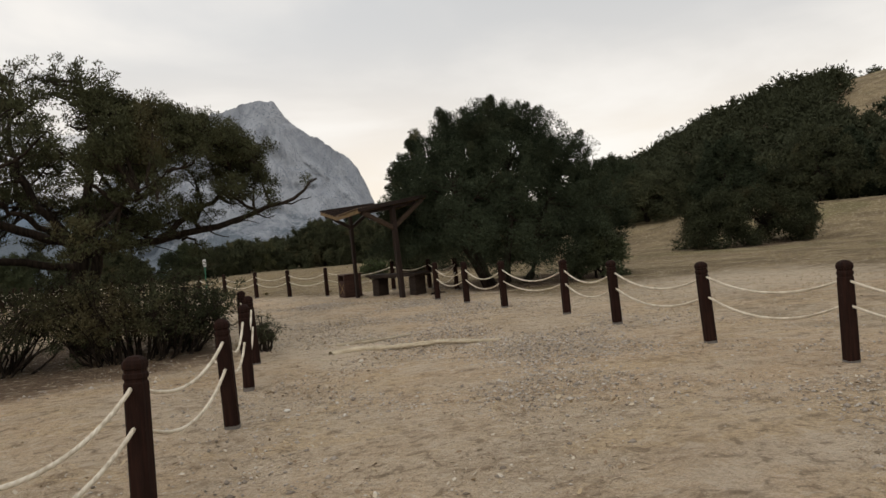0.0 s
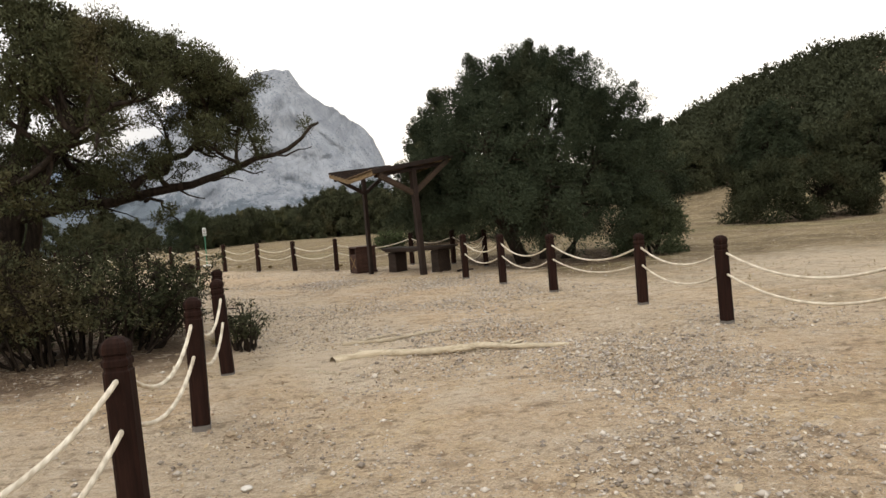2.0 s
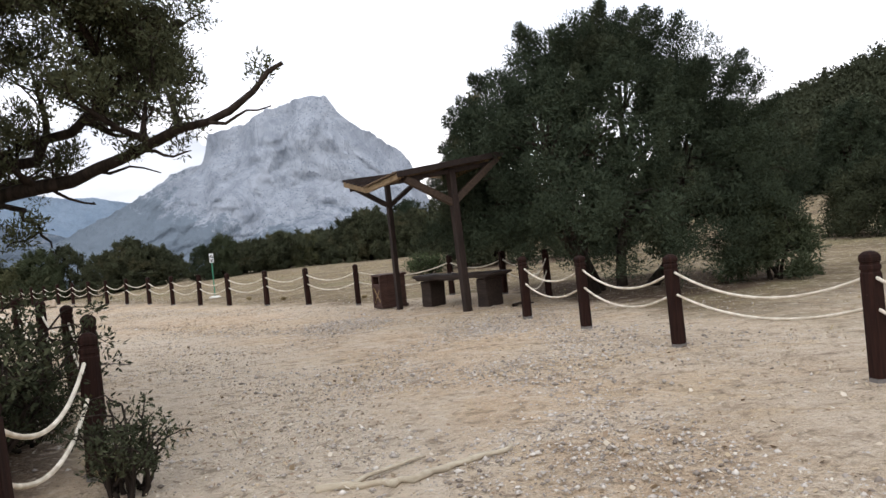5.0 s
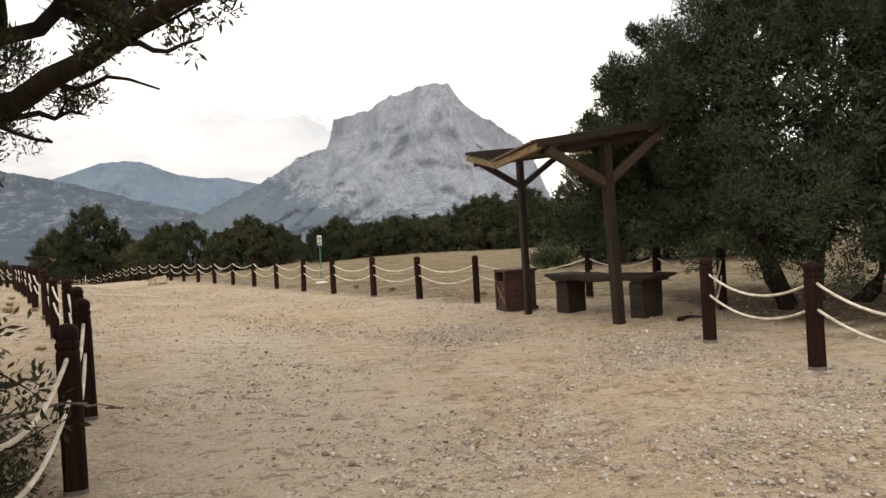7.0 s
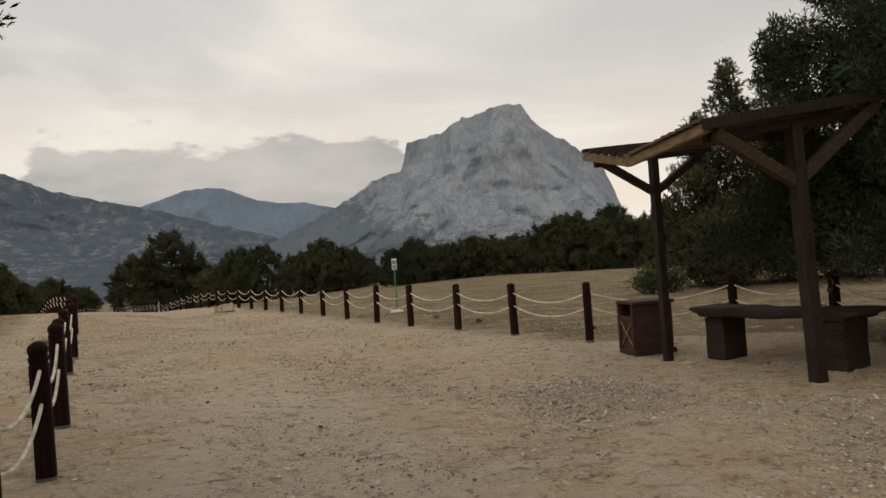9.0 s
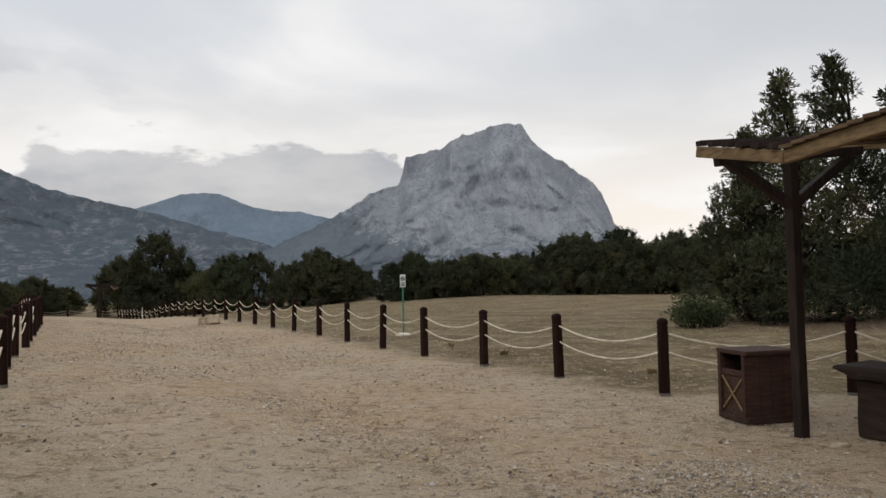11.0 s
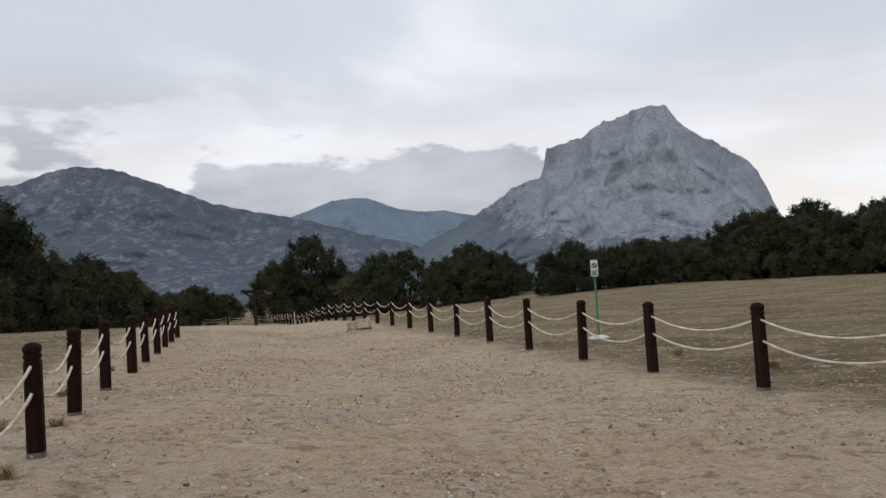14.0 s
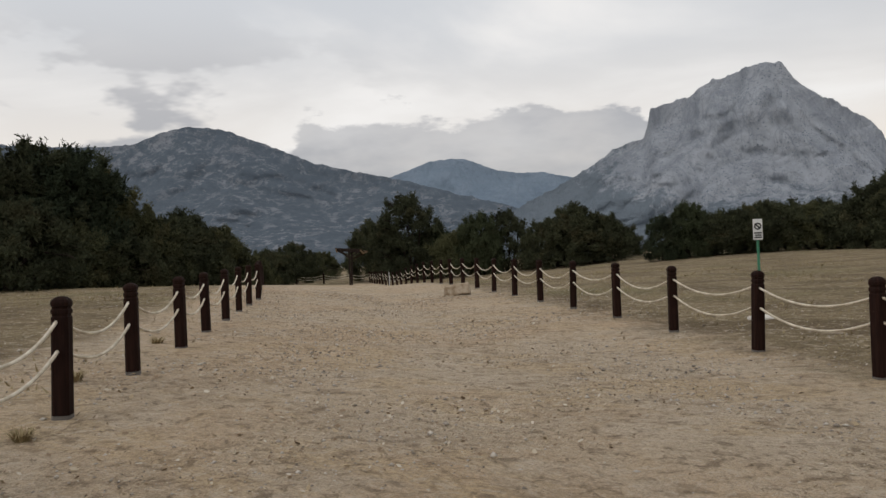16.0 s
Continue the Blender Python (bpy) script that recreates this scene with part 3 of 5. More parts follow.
# ---- mountains ----
def ridge(name, label, profile, distance, depth, base, material, rough, seed, cols=260, rows=90, cliff=0.45):
    """A mountain body under a skyline given as (bearing, elevation) in degrees: foot, slope, cliff, crest and back."""
    prof = np.asarray(profile)
    az = np.linspace(prof[0, 0], prof[-1, 0], cols)
    crest = distance * np.tan(np.radians(np.interp(az, prof[:, 0], prof[:, 1]))) + 1.5
    rng = np.random.default_rng(seed)
    w = np.linspace(0, 1.5, rows)
    verts = np.zeros((cols, rows, 3))
    for i in range(cols):
        a = radians(az[i])
        for j in range(rows):
            t = w[j]
            if t <= 1:
                up = t ** 1.25 if cliff == 0 else (t * 0.62 if t < cliff else 0.62 * cliff + (t - cliff) / (1 - cliff) * (1 - 0.62 * cliff))
                back = -depth * (1 - t) ** 1.6
                z = base + (crest[i] - base) * up
            else:
                back, z = depth * (t - 1) * 1.5, crest[i] - (crest[i] - base) * ((t - 1) / 0.5) ** 1.2
            keep = min(1, abs(1 - t) * 5)
            q = Vector((az[i] * distance * 0.0175, back * 1.2, z)) * 0.011 + Vector((seed, 0, 0))
            q.x += 0.5 * noise.noise(q * 0.7)
            gully = noise.ridged_multi_fractal(q, 0.9, 2.1, 6, 0.9, 2.0) - 1.0
            big_n = noise.noise(q * 0.55)
            back += (gully * rough + big_n * rough * 2.2) * keep
            z += gully * rough * 0.16 * keep + rough * 0.16 * noise.fractal(q * 6, 0.7, 2.0, 5)
            d = distance + back
            verts[i, j] = (d * math.sin(a) + 1.0, d * math.cos(a) + 12.0, z)
    i, j = np.meshgrid(np.arange(cols - 1), np.arange(rows - 1), indexing="ij")
    a = (i * rows + j).ravel()
    ob = raw_part(name, verts.reshape(-1, 3), np.stack([a, a + rows, a + rows + 1, a + 1], axis=1), material, smooth=False)
    return tagged(ob, label, "mountain", kind="structure")


MAIN = [(-18, -0.5), (-14.5, 1.6), (-12, 2.8), (-9.7, 3.9), (-7.7, 4.9), (-5.4, 6.4), (-4.4, 6.7), (-3.3, 7.0), (-3.0, 8.0), (-2.8, 9.0), (-0.2, 9.6), (1.5, 10.6), (2.4, 10.65), (3.7, 11.15), (4.9, 11.35), (5.9, 11.15), (6.6, 10.1), (7.3, 9.35), (9.2, 8.1), (10.9, 6.85), (11.6, 6.0), (12.1, 4.8), (12.5, 3.6), (13.4, 1.6), (16, -0.5)]
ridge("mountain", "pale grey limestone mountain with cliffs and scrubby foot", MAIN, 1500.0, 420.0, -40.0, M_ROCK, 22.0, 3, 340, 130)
HILL = [(-80, 3.0), (-66, 6.0), (-56, 7.4), (-48, 7.8), (-42, 7.8), (-39.7, 8.0), (-37.5, 8.9), (-36.1, 9.25), (-33.6, 9.0), (-29.7, 7.5), (-27.3, 6.5), (-24.5, 5.8), (-21.9, 5.3), (-17.4, 4.0), (-13.2, 2.8), (-9, 1.2), (-6, -0.5)]
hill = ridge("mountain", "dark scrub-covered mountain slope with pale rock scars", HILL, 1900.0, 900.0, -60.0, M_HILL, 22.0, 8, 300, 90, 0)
FARH = [(-40, 2), (-30, 3.5), (-24, 4.6), (-21.9, 5.3), (-18.9, 6.35), (-17.2, 6.5), (-16.2, 6.4), (-13.9, 5.45), (-12.2, 5.2), (-10.6, 5.15), (-8.2, 4.6), (-4, 3.2), (2, 1)]
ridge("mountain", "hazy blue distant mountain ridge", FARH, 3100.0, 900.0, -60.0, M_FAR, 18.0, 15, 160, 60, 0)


# ---- trees ----
def dome_boughs(rng, n, rx, ry, low, high, size, top=0.85, hollow=0.55):
    """Bough centres over a rounded crown, widest low down."""
    c, r = [], []
    for i in range(n):
        a = i * 2.39996 + rng.normal(0, 0.3)
        u = (i + 0.5) / n
        z = low + (high - low) * u ** top
        reach = math.sqrt(max(0.0, 1 - u ** 1.9)) * (hollow + (1 - hollow) * rng.random() ** 0.5)
        s = size * rng.uniform(0.7, 1.25) * (1 - 0.35 * u)
        c.append((rx * reach * math.cos(a) * rng.uniform(0.85, 1.1), ry * reach * math.sin(a) * rng.uniform(0.85, 1.1), z + rng.normal(0, 0.12)))
        r.append((s, s, s * rng.uniform(0.7, 0.95)))
    return np.array(c), np.array(r)


def limbs(rng, centres, radii, stems, base_r, tip_r, foot=0.0, every=1, sides=6):
    """Stems from the ground and limbs out to the boughs, as tapering crooked tubes."""
    pieces = []
    heads = []
    for sx, sy, hx, hy, hz in stems:
        line = bent((sx, sy, foot - 0.15), (hx, hy, hz), rng, 9, 0, 0.09)
        pieces.append(tube(line, np.linspace(base_r, base_r * 0.35, 9), sides + 2))
        heads.append(line)
    along = []
    for c, rad in zip(centres[::every], radii[::every]):
        line = min(heads, key=lambda l: np.linalg.norm(l - c, axis=1).min())
        k = int(np.argmin(np.linalg.norm(line - c * np.array([1, 1, 0.75]), axis=1)))
        k = max(2, min(k, 7))
        b = bent(line[k], c, rng, 6, 0.06, 0.14)
        pieces.append(tube(b, np.linspace(base_r * 0.3, tip_r, 6), sides))
        for _ in range(2):
            e = c + rng.normal(0, 0.5, 3) * rad
            pieces.append(tube(bent(b[3], e, rng, 5, 0.05, 0.18), np.linspace(tip_r * 1.5, tip_r * 0.5, 5), 5))
        along += [b[3], b[4], (b[4] + b[5]) / 2]
    return *joined(pieces), np.array(along)


def tree(name, at, label, category, centres, radii, stems, count, leaf, material, seed, base_r=0.14, blades=8, width=0.26, fill=0.5, group="", every=1, rise=0.35, spread=0.75, sides=6, sprigs=0.0, inner=90, grain=0.0, solid=None):
    rng = np.random.default_rng(seed)
    ob = thing(name, (at[0], at[1], ground_z(*at)), 0, label, category, group)
    centres, radii = np.asarray(centres, float), np.asarray(radii, float)
    grain = grain or leaf * 1.1
    v, f, along = limbs(rng, centres, radii, stems, base_r, base_r * 0.13, every=every, sides=sides)
    raw_part("trunk", v, f, M_BARK, ob, smooth=True)
    boughs = (centres, radii)
    if sprigs:
        centres = np.concatenate([centres, along])
        radii = np.concatenate([radii, np.full((len(along), 3), sprigs)])
    v, f = foliage(centres, radii, count, leaf, rng, blades, width, fill, rise, spread)
    v, f = joined([(v, f), core(boughs[0][:solid], boughs[1][:solid], inner, grain, rng)])
    v[:, 2] = np.maximum(v[:, 2], 0.01)
    raw_part("crown", v, f, material, ob)
    return ob


def tufts(centres, sizes, blades, length, rng, width=0.24, out=0.5, rise=0.4):
    """Small dense sprays of scale leaves, one round each centre; the leaves point outward and up."""
    centres, sizes = np.asarray(centres, float), np.asarray(sizes, float)
    n = len(centres) * blades
    c, r = np.repeat(centres, blades, axis=0), np.repeat(sizes, blades, axis=0)
    d = rng.normal(size=(n, 3))
    d /= np.linalg.norm(d, axis=1)[:, None]
    p = c + d * r * (rng.random(n) ** 0.45)[:, None]
    leaf = d * out + np.array([0, 0, rise]) + rng.normal(0, 0.45, (n, 3))
    leaf /= np.linalg.norm(leaf, axis=1)[:, None] + 1e-9
    side = np.cross(leaf, rng.normal(size=(n, 3)))
    side /= np.linalg.norm(side, axis=1)[:, None] + 1e-9
    size = length * (0.6 + 0.8 * rng.random(n))[:, None]
    mid_p = p + leaf * size * 0.5
    v = np.stack([p, mid_p + side * size * width * 0.5, p + leaf * size, mid_p - side * size * width * 0.5], axis=1).reshape(-1, 3)
    return v, np.arange(4 * n).reshape(-1, 4)


def along_line(pts, step):
    """Points and directions at even steps along a polyline."""
    pts = np.asarray(pts, float)
    seg = np.linalg.norm(np.diff(pts, axis=0), axis=1)
    s = np.concatenate([[0], np.cumsum(seg)])
    q = np.arange(0, s[-1], step)
    at = np.stack([np.interp(q, s, pts[:, k]) for k in range(3)], axis=1)
    fwd = np.stack([np.interp(q + 0.05, s, pts[:, k]) - np.interp(q - 0.05, s, pts[:, k]) for k in range(3)], axis=1)
    return at, fwd / (np.linalg.norm(fwd, axis=1)[:, None] + 1e-9), q / s[-1]


def smooth_line(pts, rng, n=14, wild=0.03):
    pts = np.asarray(pts, float)
    s, q = np.linspace(0, 1, len(pts)), np.linspace(0, 1, n)
    line = np.stack([np.interp(q, s, pts[:, k]) for k in range(3)], axis=1)
    line[1:-1] = 0.25 * line[:-2] + 0.5 * line[1:-1] + 0.25 * line[2:]
    line[1:-1] += rng.normal(0, wild, (n - 2, 3))
    return line


def left_juniper():
    """The old spreading juniper by the fence: a forked trunk, long crooked limbs, one of them out over the path, and leaf sprays on the twigs."""
    rng = np.random.default_rng(21)
    at = (-2.1, 14.5)
    fork = (0.1, -0.2, 1.85)
    boughs = [
        (0.095, [(0.1, -0.2, 1.7), (0.8, -0.25, 1.8), (1.75, -0.3, 1.92), (2.3, -0.5, 2.02), (2.7, -0.7, 2.1), (3.15, -1.0, 2.24), (3.55, -1.2, 2.28), (3.85, -1.3, 2.5), (4.06, -1.34, 2.66)]),
        (0.075, [(1.4, -0.28, 1.9), (2.0, -0.1, 2.28), (2.5, -0.1, 2.6), (3.0, -0.2, 3.0), (3.3, -0.25, 3.3)]),
        (0.100, [fork, (0.9, -0.3, 2.7), (1.7, -0.4, 3.3), (2.4, -0.4, 3.75)]),
        (0.110, [fork, (0.4, -0.2, 3.0), (0.5, 0.0, 4.0), (0.35, 0.1, 4.75)]),
        (0.110, [fork, (-0.45, -0.3, 2.6), (-0.8, -0.3, 3.6), (-0.7, -0.2, 4.7)]),
        (0.110, [fork, (-1.0, -0.4, 2.3), (-2.2, -0.5, 2.9), (-3.2, -0.3, 3.6)]),
        (0.090, [(0.05, -0.2, 1.5), (-1.2, -0.9, 1.75), (-2.6, -1.2, 2.0), (-4.0, -1.2, 2.5)]),
        (0.085, [fork, (0.6, -1.2, 2.2), (1.2, -2.0, 2.5), (1.7, -2.4, 2.8)]),
        (0.085, [fork, (0.5, 1.0, 2.7), (0.9, 2.0, 3.4)]),
        (0.085, [fork, (-0.8, 1.0, 2.8), (-1.4, 2.0, 3.8)]),
        (0.080, [fork, (-0.6, -1.2, 2.4), (-1.3, -2.0, 3.0)]),
        (0.040, [(1.6, -0.32, 1.9), (2.0, -0.4, 1.8), (2.2, -0.5, 1.5)]),
        (0.060, [fork, (0.8, 0.5, 2.1), (1.5, 1.1, 2.2), (1.75, 1.35, 2.25), (1.95, 1.55, 2.3)]),
    ]
    pieces = [tube(smooth_line([(-0.05, 0.05, -0.25), (0.0, -0.05, 0.9), fork], rng, 8, 0.02), np.linspace(0.22, 0.15, 8), 10)]
    pieces.append(tube(smooth_line([(0.3, 0.3, -0.2), (0.15, 0.0, 0.9), (0.4, -0.2, 1.8)], rng, 8, 0.03), np.linspace(0.12, 0.09, 8), 8))
    lines = []
    for r0, pts in boughs:
        line = smooth_line(pts, rng, 16, 0.025)
        pieces.append(tube(line, np.linspace(r0 * 0.8, r0 * 0.16, 16) * rng.uniform(0.9, 1.12, 16), 8))
        lines.append(line)
    # second limbs out to the shell of the crown
    for i in range(300):
        x, y = rng.uniform(-4.8, 3.2), rng.uniform(-2.7, 2.4)
        if i >= 230:
            x, y = rng.uniform(0.6, 3.2), rng.uniform(-1.3, 0.4)
        roof = np.interp(x, [-5, -0.9, -0.3, 0.3, 1.8, 2.9, 3.6], [4.3, 4.65, 4.95, 4.5, 4.05, 3.6, 3.1]) * math.sqrt(max(0.05, 1 - (y / 3.4) ** 2))
        floor_z = np.interp(x, [-4.6, 0.5, 1.5, 3.2], [1.0, 1.35, 2.0, 2.5])
        z = roof - 0.1 if i % 3 == 1 else rng.uniform(floor_z, max(floor_z + 0.2, roof))
        z = max(z, floor_z)
        if y > 0.6 and x > 1.0 and z < 3.2:
            continue
        if x > 2.2 and (y < -1.6 or z < 2.4 or (i % 2 and i < 230)):
            continue
        end = np.array([x, y, z])
        best = min(((np.linalg.norm(end - p) + 0.6 * max(0, p[2] - z), k, j) for k, l in enumerate(lines[:12]) for j, p in enumerate(l[3:])), key=lambda q: q[0])
        start = lines[best[1]][best[2] + 3]
        line = bent(start, end, rng, 9, -0.06, 0.10)
        pieces.append(tube(line, np.linspace(0.034, 0.011, 9), 6))
        lines.append(line)
    spots, sizes = [], []
    for k, line in enumerate(lines):
        p, fwd, u = along_line(line, 0.22)
        for a, f, w in zip(p, fwd, u):
            if w < 0.3 or (k < 12 and rng.random() < 0.25):
                continue
            for _ in range(2 if k >= 12 else 1):
                d = f * 0.5 + rng.normal(0, 0.6, 3) * np.array([1, 1, 0.45]) + np.array([0, 0, 0.32])
                d /= np.linalg.norm(d)
                reach = rng.uniform(0.25, 0.62) * (1.15 - 0.5 * w)
                e = a + d * reach
                low = 1.05 if a[0] < 2.2 else 2.2
                e[2] = max(e[2], low)
                twig = bent(a, e, rng, 5, 0.05, 0.2)
                pieces.append(tube(twig, np.linspace(0.010, 0.004, 5), 4))
                for j in (2, 3, 4):
                    spots.append(twig[j] + rng.normal(0, 0.04, 3))
                    sizes.append(np.array([1, 1, 0.72]) * rng.uniform(0.08, 0.155))
                if rng.random() < 0.6:
                    e2 = twig[2] + rng.normal(0, 0.16, 3) + np.array([0, 0, 0.08])
                    pieces.append(tube(bent(twig[2], e2, rng, 4, 0, 0.2), np.linspace(0.006, 0.003, 4), 4))
                    spots.append(e2)
                    sizes.append(np.array([1, 1, 0.8]) * rng.uniform(0.07, 0.13))
    # bare dead snags under the path limb
    for a, e in (((2.6, -0.65, 2.05), (3.08, -0.68, 2.0)), ((2.2, -0.45, 1.98), (2.55, -0.6, 1.82)), ((3.0, -0.9, 2.15), (3.35, -1.1, 2.1)), ((3.5, -1.2, 2.28), (3.95, -1.35, 2.35)), ((1.2, -0.3, 1.8), (1.7, -0.9, 1.6))):
        pieces.append(tube(bent(a, e, rng, 6, -0.04, 0.16), np.linspace(0.016, 0.005, 6), 5))
    ob = thing("juniper_tree", (at[0], at[1], ground_z(*at)), 0, "old spreading juniper with crooked dark limbs and open olive-green crown", "tree")
    v, f = joined(pieces)
    raw_part("trunk", v, f, M_BARK, ob, smooth=True)
    spots, sizes = np.array(spots), np.array(sizes)
    outer = spots[:, 0] > 1.3
    v, f = joined([tufts(spots[~outer], sizes[~outer], 56, 0.05, rng, 0.38), tufts(spots[outer], sizes[outer], 84, 0.042, rng, 0.30)])
    raw_part("crown", v, f, M_JUNIPER, ob)
    return ob


left_juniper()


def bush(name, at, label, rx, ry, low, high, n, size, count, leaf, material, seed, blades=10, group="", squash=1.0, inner=90):
    rng = np.random.default_rng(seed)
    c, r = dome_boughs(rng, n, rx, ry, low, high, size)
    r[:, 2] *= squash
    stems = [(rng.uniform(-0.2, 0.2), rng.uniform(-0.2, 0.2), rx * 0.4 * math.cos(a), ry * 0.4 * math.sin(a), high * 0.5) for a in (0.4, 2.2, 3.9, 5.3)]
    return tree(name, at, label, "bush", c, r, stems, count, leaf, material, seed + 1, 0.05, blades, width=0.2, fill=0.25, group=group, inner=inner)


def scrub(at, label, rx, ry, low, high, n, seed, blades=60, leaf=0.055, spread=0.2, material=M_JUNIPER):
    """Twiggy juniper scrub: bare crooked stems from the ground, leaf sprays on top."""
    rng = np.random.default_rng(seed)
    pieces, spots, sizes = [], [], []
    for i in range(n):
        a, q = rng.uniform(0, 6.28), rng.random() ** 0.5
        x, y = rx * q * math.cos(a), ry * q * math.sin(a)
        top = low + (high - low) * (1 - 0.55 * q * q) * rng.uniform(0.55, 1.0)
        line = bent((x * 0.55, y * 0.55, -0.08), (x, y, top), rng, 8, 0.0, 0.16)
        line[1:, 2] = np.maximum(line[1:, 2], 0.02)
        pieces.append(tube(line, np.linspace(0.020, 0.006, 8), 5))
        for j in range(3, 8):
            if line[j][2] < low * 0.8:
                continue
            for _ in range(2):
                e = line[j] + rng.normal(0, spread, 3) * np.array([1, 1, 0.6]) + np.array([0, 0, 0.05])
                e[2] = max(e[2], 0.06)
                pieces.append(tube(bent(line[j], e, rng, 4, 0.03, 0.2), np.linspace(0.007, 0.003, 4), 4))
                spots.append(e)
                sizes.append(np.array([1, 1, 0.75]) * rng.uniform(0.08, 0.15) * min(1.0, spread * 5.5))
    ob = thing("shrub", (at[0], at[1], ground_z(*at)), 0, label, "bush")
    v, f = joined(pieces)
    raw_part("stem", v, f, M_BARK, ob, smooth=True)
    v, f = tufts(spots, sizes, blades, leaf, rng, 0.36, 0.8, 0.12)
    v[:, 2] = np.maximum(v[:, 2], 0.01)
    raw_part("crown", v, f, material, ob)
    return ob


scrub((-3.9, 12.9), "broad twiggy juniper scrub under the old tree", 2.4, 1.3, 0.5, 1.55, 100, 31, 46, 0.045)
scrub((-1.1, 12.9), "dense juniper scrub leaning towards the rope fence", 1.5, 1.0, 0.45, 1.35, 76, 33, 46, 0.045)
scrub((0.76, 12.4), "small twiggy green shrub beside the fence post", 0.2, 0.26, 0.12, 0.56, 15, 37, 20, 0.034, 0.075)
scrub((-0.4, 14.1), "low scrub at the foot of the fence", 0.45, 0.7, 0.12, 0.45, 24, 41, 36, 0.04)


def big_juniper():
    """A broad domed juniper of many upright plumes on several stems."""
    rng = np.random.default_rng(8)
    rx, ry = 3.85, 3.55
    c, r = dome_boughs(rng, 130, rx * 0.84, ry * 0.84, 0.9, 5.0, 0.62, 1.0, 0.5)
    lifted = (0.58 * c[:, 1] - 0.81 * c[:, 0] > 1.2) & (c[:, 2] < 1.5)
    c, r = c[~lifted], r[~lifted]
    spots, sizes = [], []
    for i in range(1150):
        a, u = rng.uniform(0, 6.283), rng.random() ** 1.25
        lump = 1 + 0.09 * math.sin(3 * a + 5 * u) + 0.07 * math.sin(7 * a + 9 * u + 1)
        q = math.sqrt(max(0.0, 1 - u ** 1.8)) * lump * (1 - 0.32 * rng.random() ** 2)
        if u < 0.10:
            q *= 0.88
        z = 0.5 + 4.95 * u * (0.97 + 0.05 * math.sin(5 * a))
        if 0.58 * math.sin(a) - 0.81 * math.cos(a) > 0.4:
            z = max(z, 1.15 + 0.4 * rng.random())
        k = rng.uniform(0.16, 0.28)
        spots.append((rx * q * math.cos(a), ry * q * math.sin(a), z))
        sizes.append((k, k, k * rng.uniform(0.9, 1.3)))
    # uneven leaders that break the outline
    for i in range(64):
        a, u = rng.uniform(0, 6.283), rng.uniform(0.35, 0.98)
        q = math.sqrt(max(0.0, 1 - u ** 1.8))
        foot = np.array([rx * q * math.cos(a), ry * q * math.sin(a), 0.5 + 4.95 * u])
        out = np.array([math.cos(a) * 0.26, math.sin(a) * 0.26, 0.14 + 0.16 * rng.random()])
        for j in range(4):
            k = 0.17 - 0.03 * j
            spots.append(foot + out * (0.35 * j))
            sizes.append((k, k, k * 1.35))
    stems = [(0.1, 0, 0.6, 0.3, 4.2), (-0.5, -0.3, -1.6, -0.6, 3.4), (0.4, -0.4, 1.5, -1.1, 3.2), (-0.2, 0.3, -0.8, 1.4, 3.5), (-0.9, -0.9, -1.9, -1.5, 1.9)]
    at = (8.78, 22.1)
    ob = thing("juniper_tree", (at[0], at[1], ground_z(*at)), 0, "large rounded dark-green juniper tree behind the rope fence", "tree")
    v, f, along = limbs(rng, c, r, stems, 0.13, 0.017, every=2)
    raw_part("trunk", v, f, M_BARK, ob, smooth=True)
    v, f = joined([tufts(spots, sizes, 190, 0.07, rng, 0.24, 0.6, 0.35), core(c, r, 430, 0.075, rng)])
    v[:, 2] = np.maximum(v[:, 2], 0.05)
    raw_part("crown", v, f, M_JUNIPER_B, ob)
    return ob


big_juniper()
bush("shrub", (10.9, 20.0), "low juniper shoots beside the large juniper", 0.8, 0.7, 0.1, 1.2, 18, 0.34, 2600, 0.08, M_JUNIPER_B, 51)


def spired_pine():
    rng = np.random.default_rng(14)
    c, r = [], []
    for sx, sy, h, w, n in ((-2.0, 0.6, 5.4, 2.1, 44), (-1.1, 0.2, 6.9, 2.3, 52), (0.9, 1.2, 7.7, 2.6, 60), (2.3, -0.8, 7.2, 2.6, 50), (3.8, 0.4, 6.4, 2.5, 40)):
        for i in range(n):
            u = (i + 0.5) / n
            a = i * 2.4 + rng.normal(0, 0.4)
            reach = w * (1 - u) ** 0.8 * rng.uniform(0.35, 1.05)
            s = 0.66 * (1 - 0.62 * u) * rng.uniform(0.7, 1.2)
            c.append((sx + reach * math.cos(a), sy + reach * math.sin(a), 0.3 + (h - 0.3) * u ** 1.15))
            r.append((s, s, s * 0.72))
    stems = [(-1.8, 0.5, -2.0, 0.6, 5.1), (-1.0, 0.2, -1.1, 0.2, 6.5), (0.8, 1.0, 0.9, 1.2, 7.3), (2.2, -0.6, 2.3, -0.8, 6.9), (3.6, 0.3, 3.8, 0.4, 6.1)]
    return tree("pine_tree", (11.75, 37.2), "tall dark pine clump with pointed tops", "tree", c, r, stems, 24000, 0.13, M_PINE, 15, 0.13, 9, 0.22, 0.2, every=2, rise=0.6, inner=16)


spired_pine()
scrub((7.75, 35.9), "pale green twiggy shrub beside the pine clump", 0.75, 0.55, 0.12, 0.7, 30, 61, 18, 0.075, 0.17, M_SHRUB)
bush("shrub", (24.2, 30.1), "broad low juniper bush in the dry field", 3.75, 2.4, 0.25, 2.35, 100, 0.66, 15000, 0.085, M_JUNIPER, 63, inner=260)


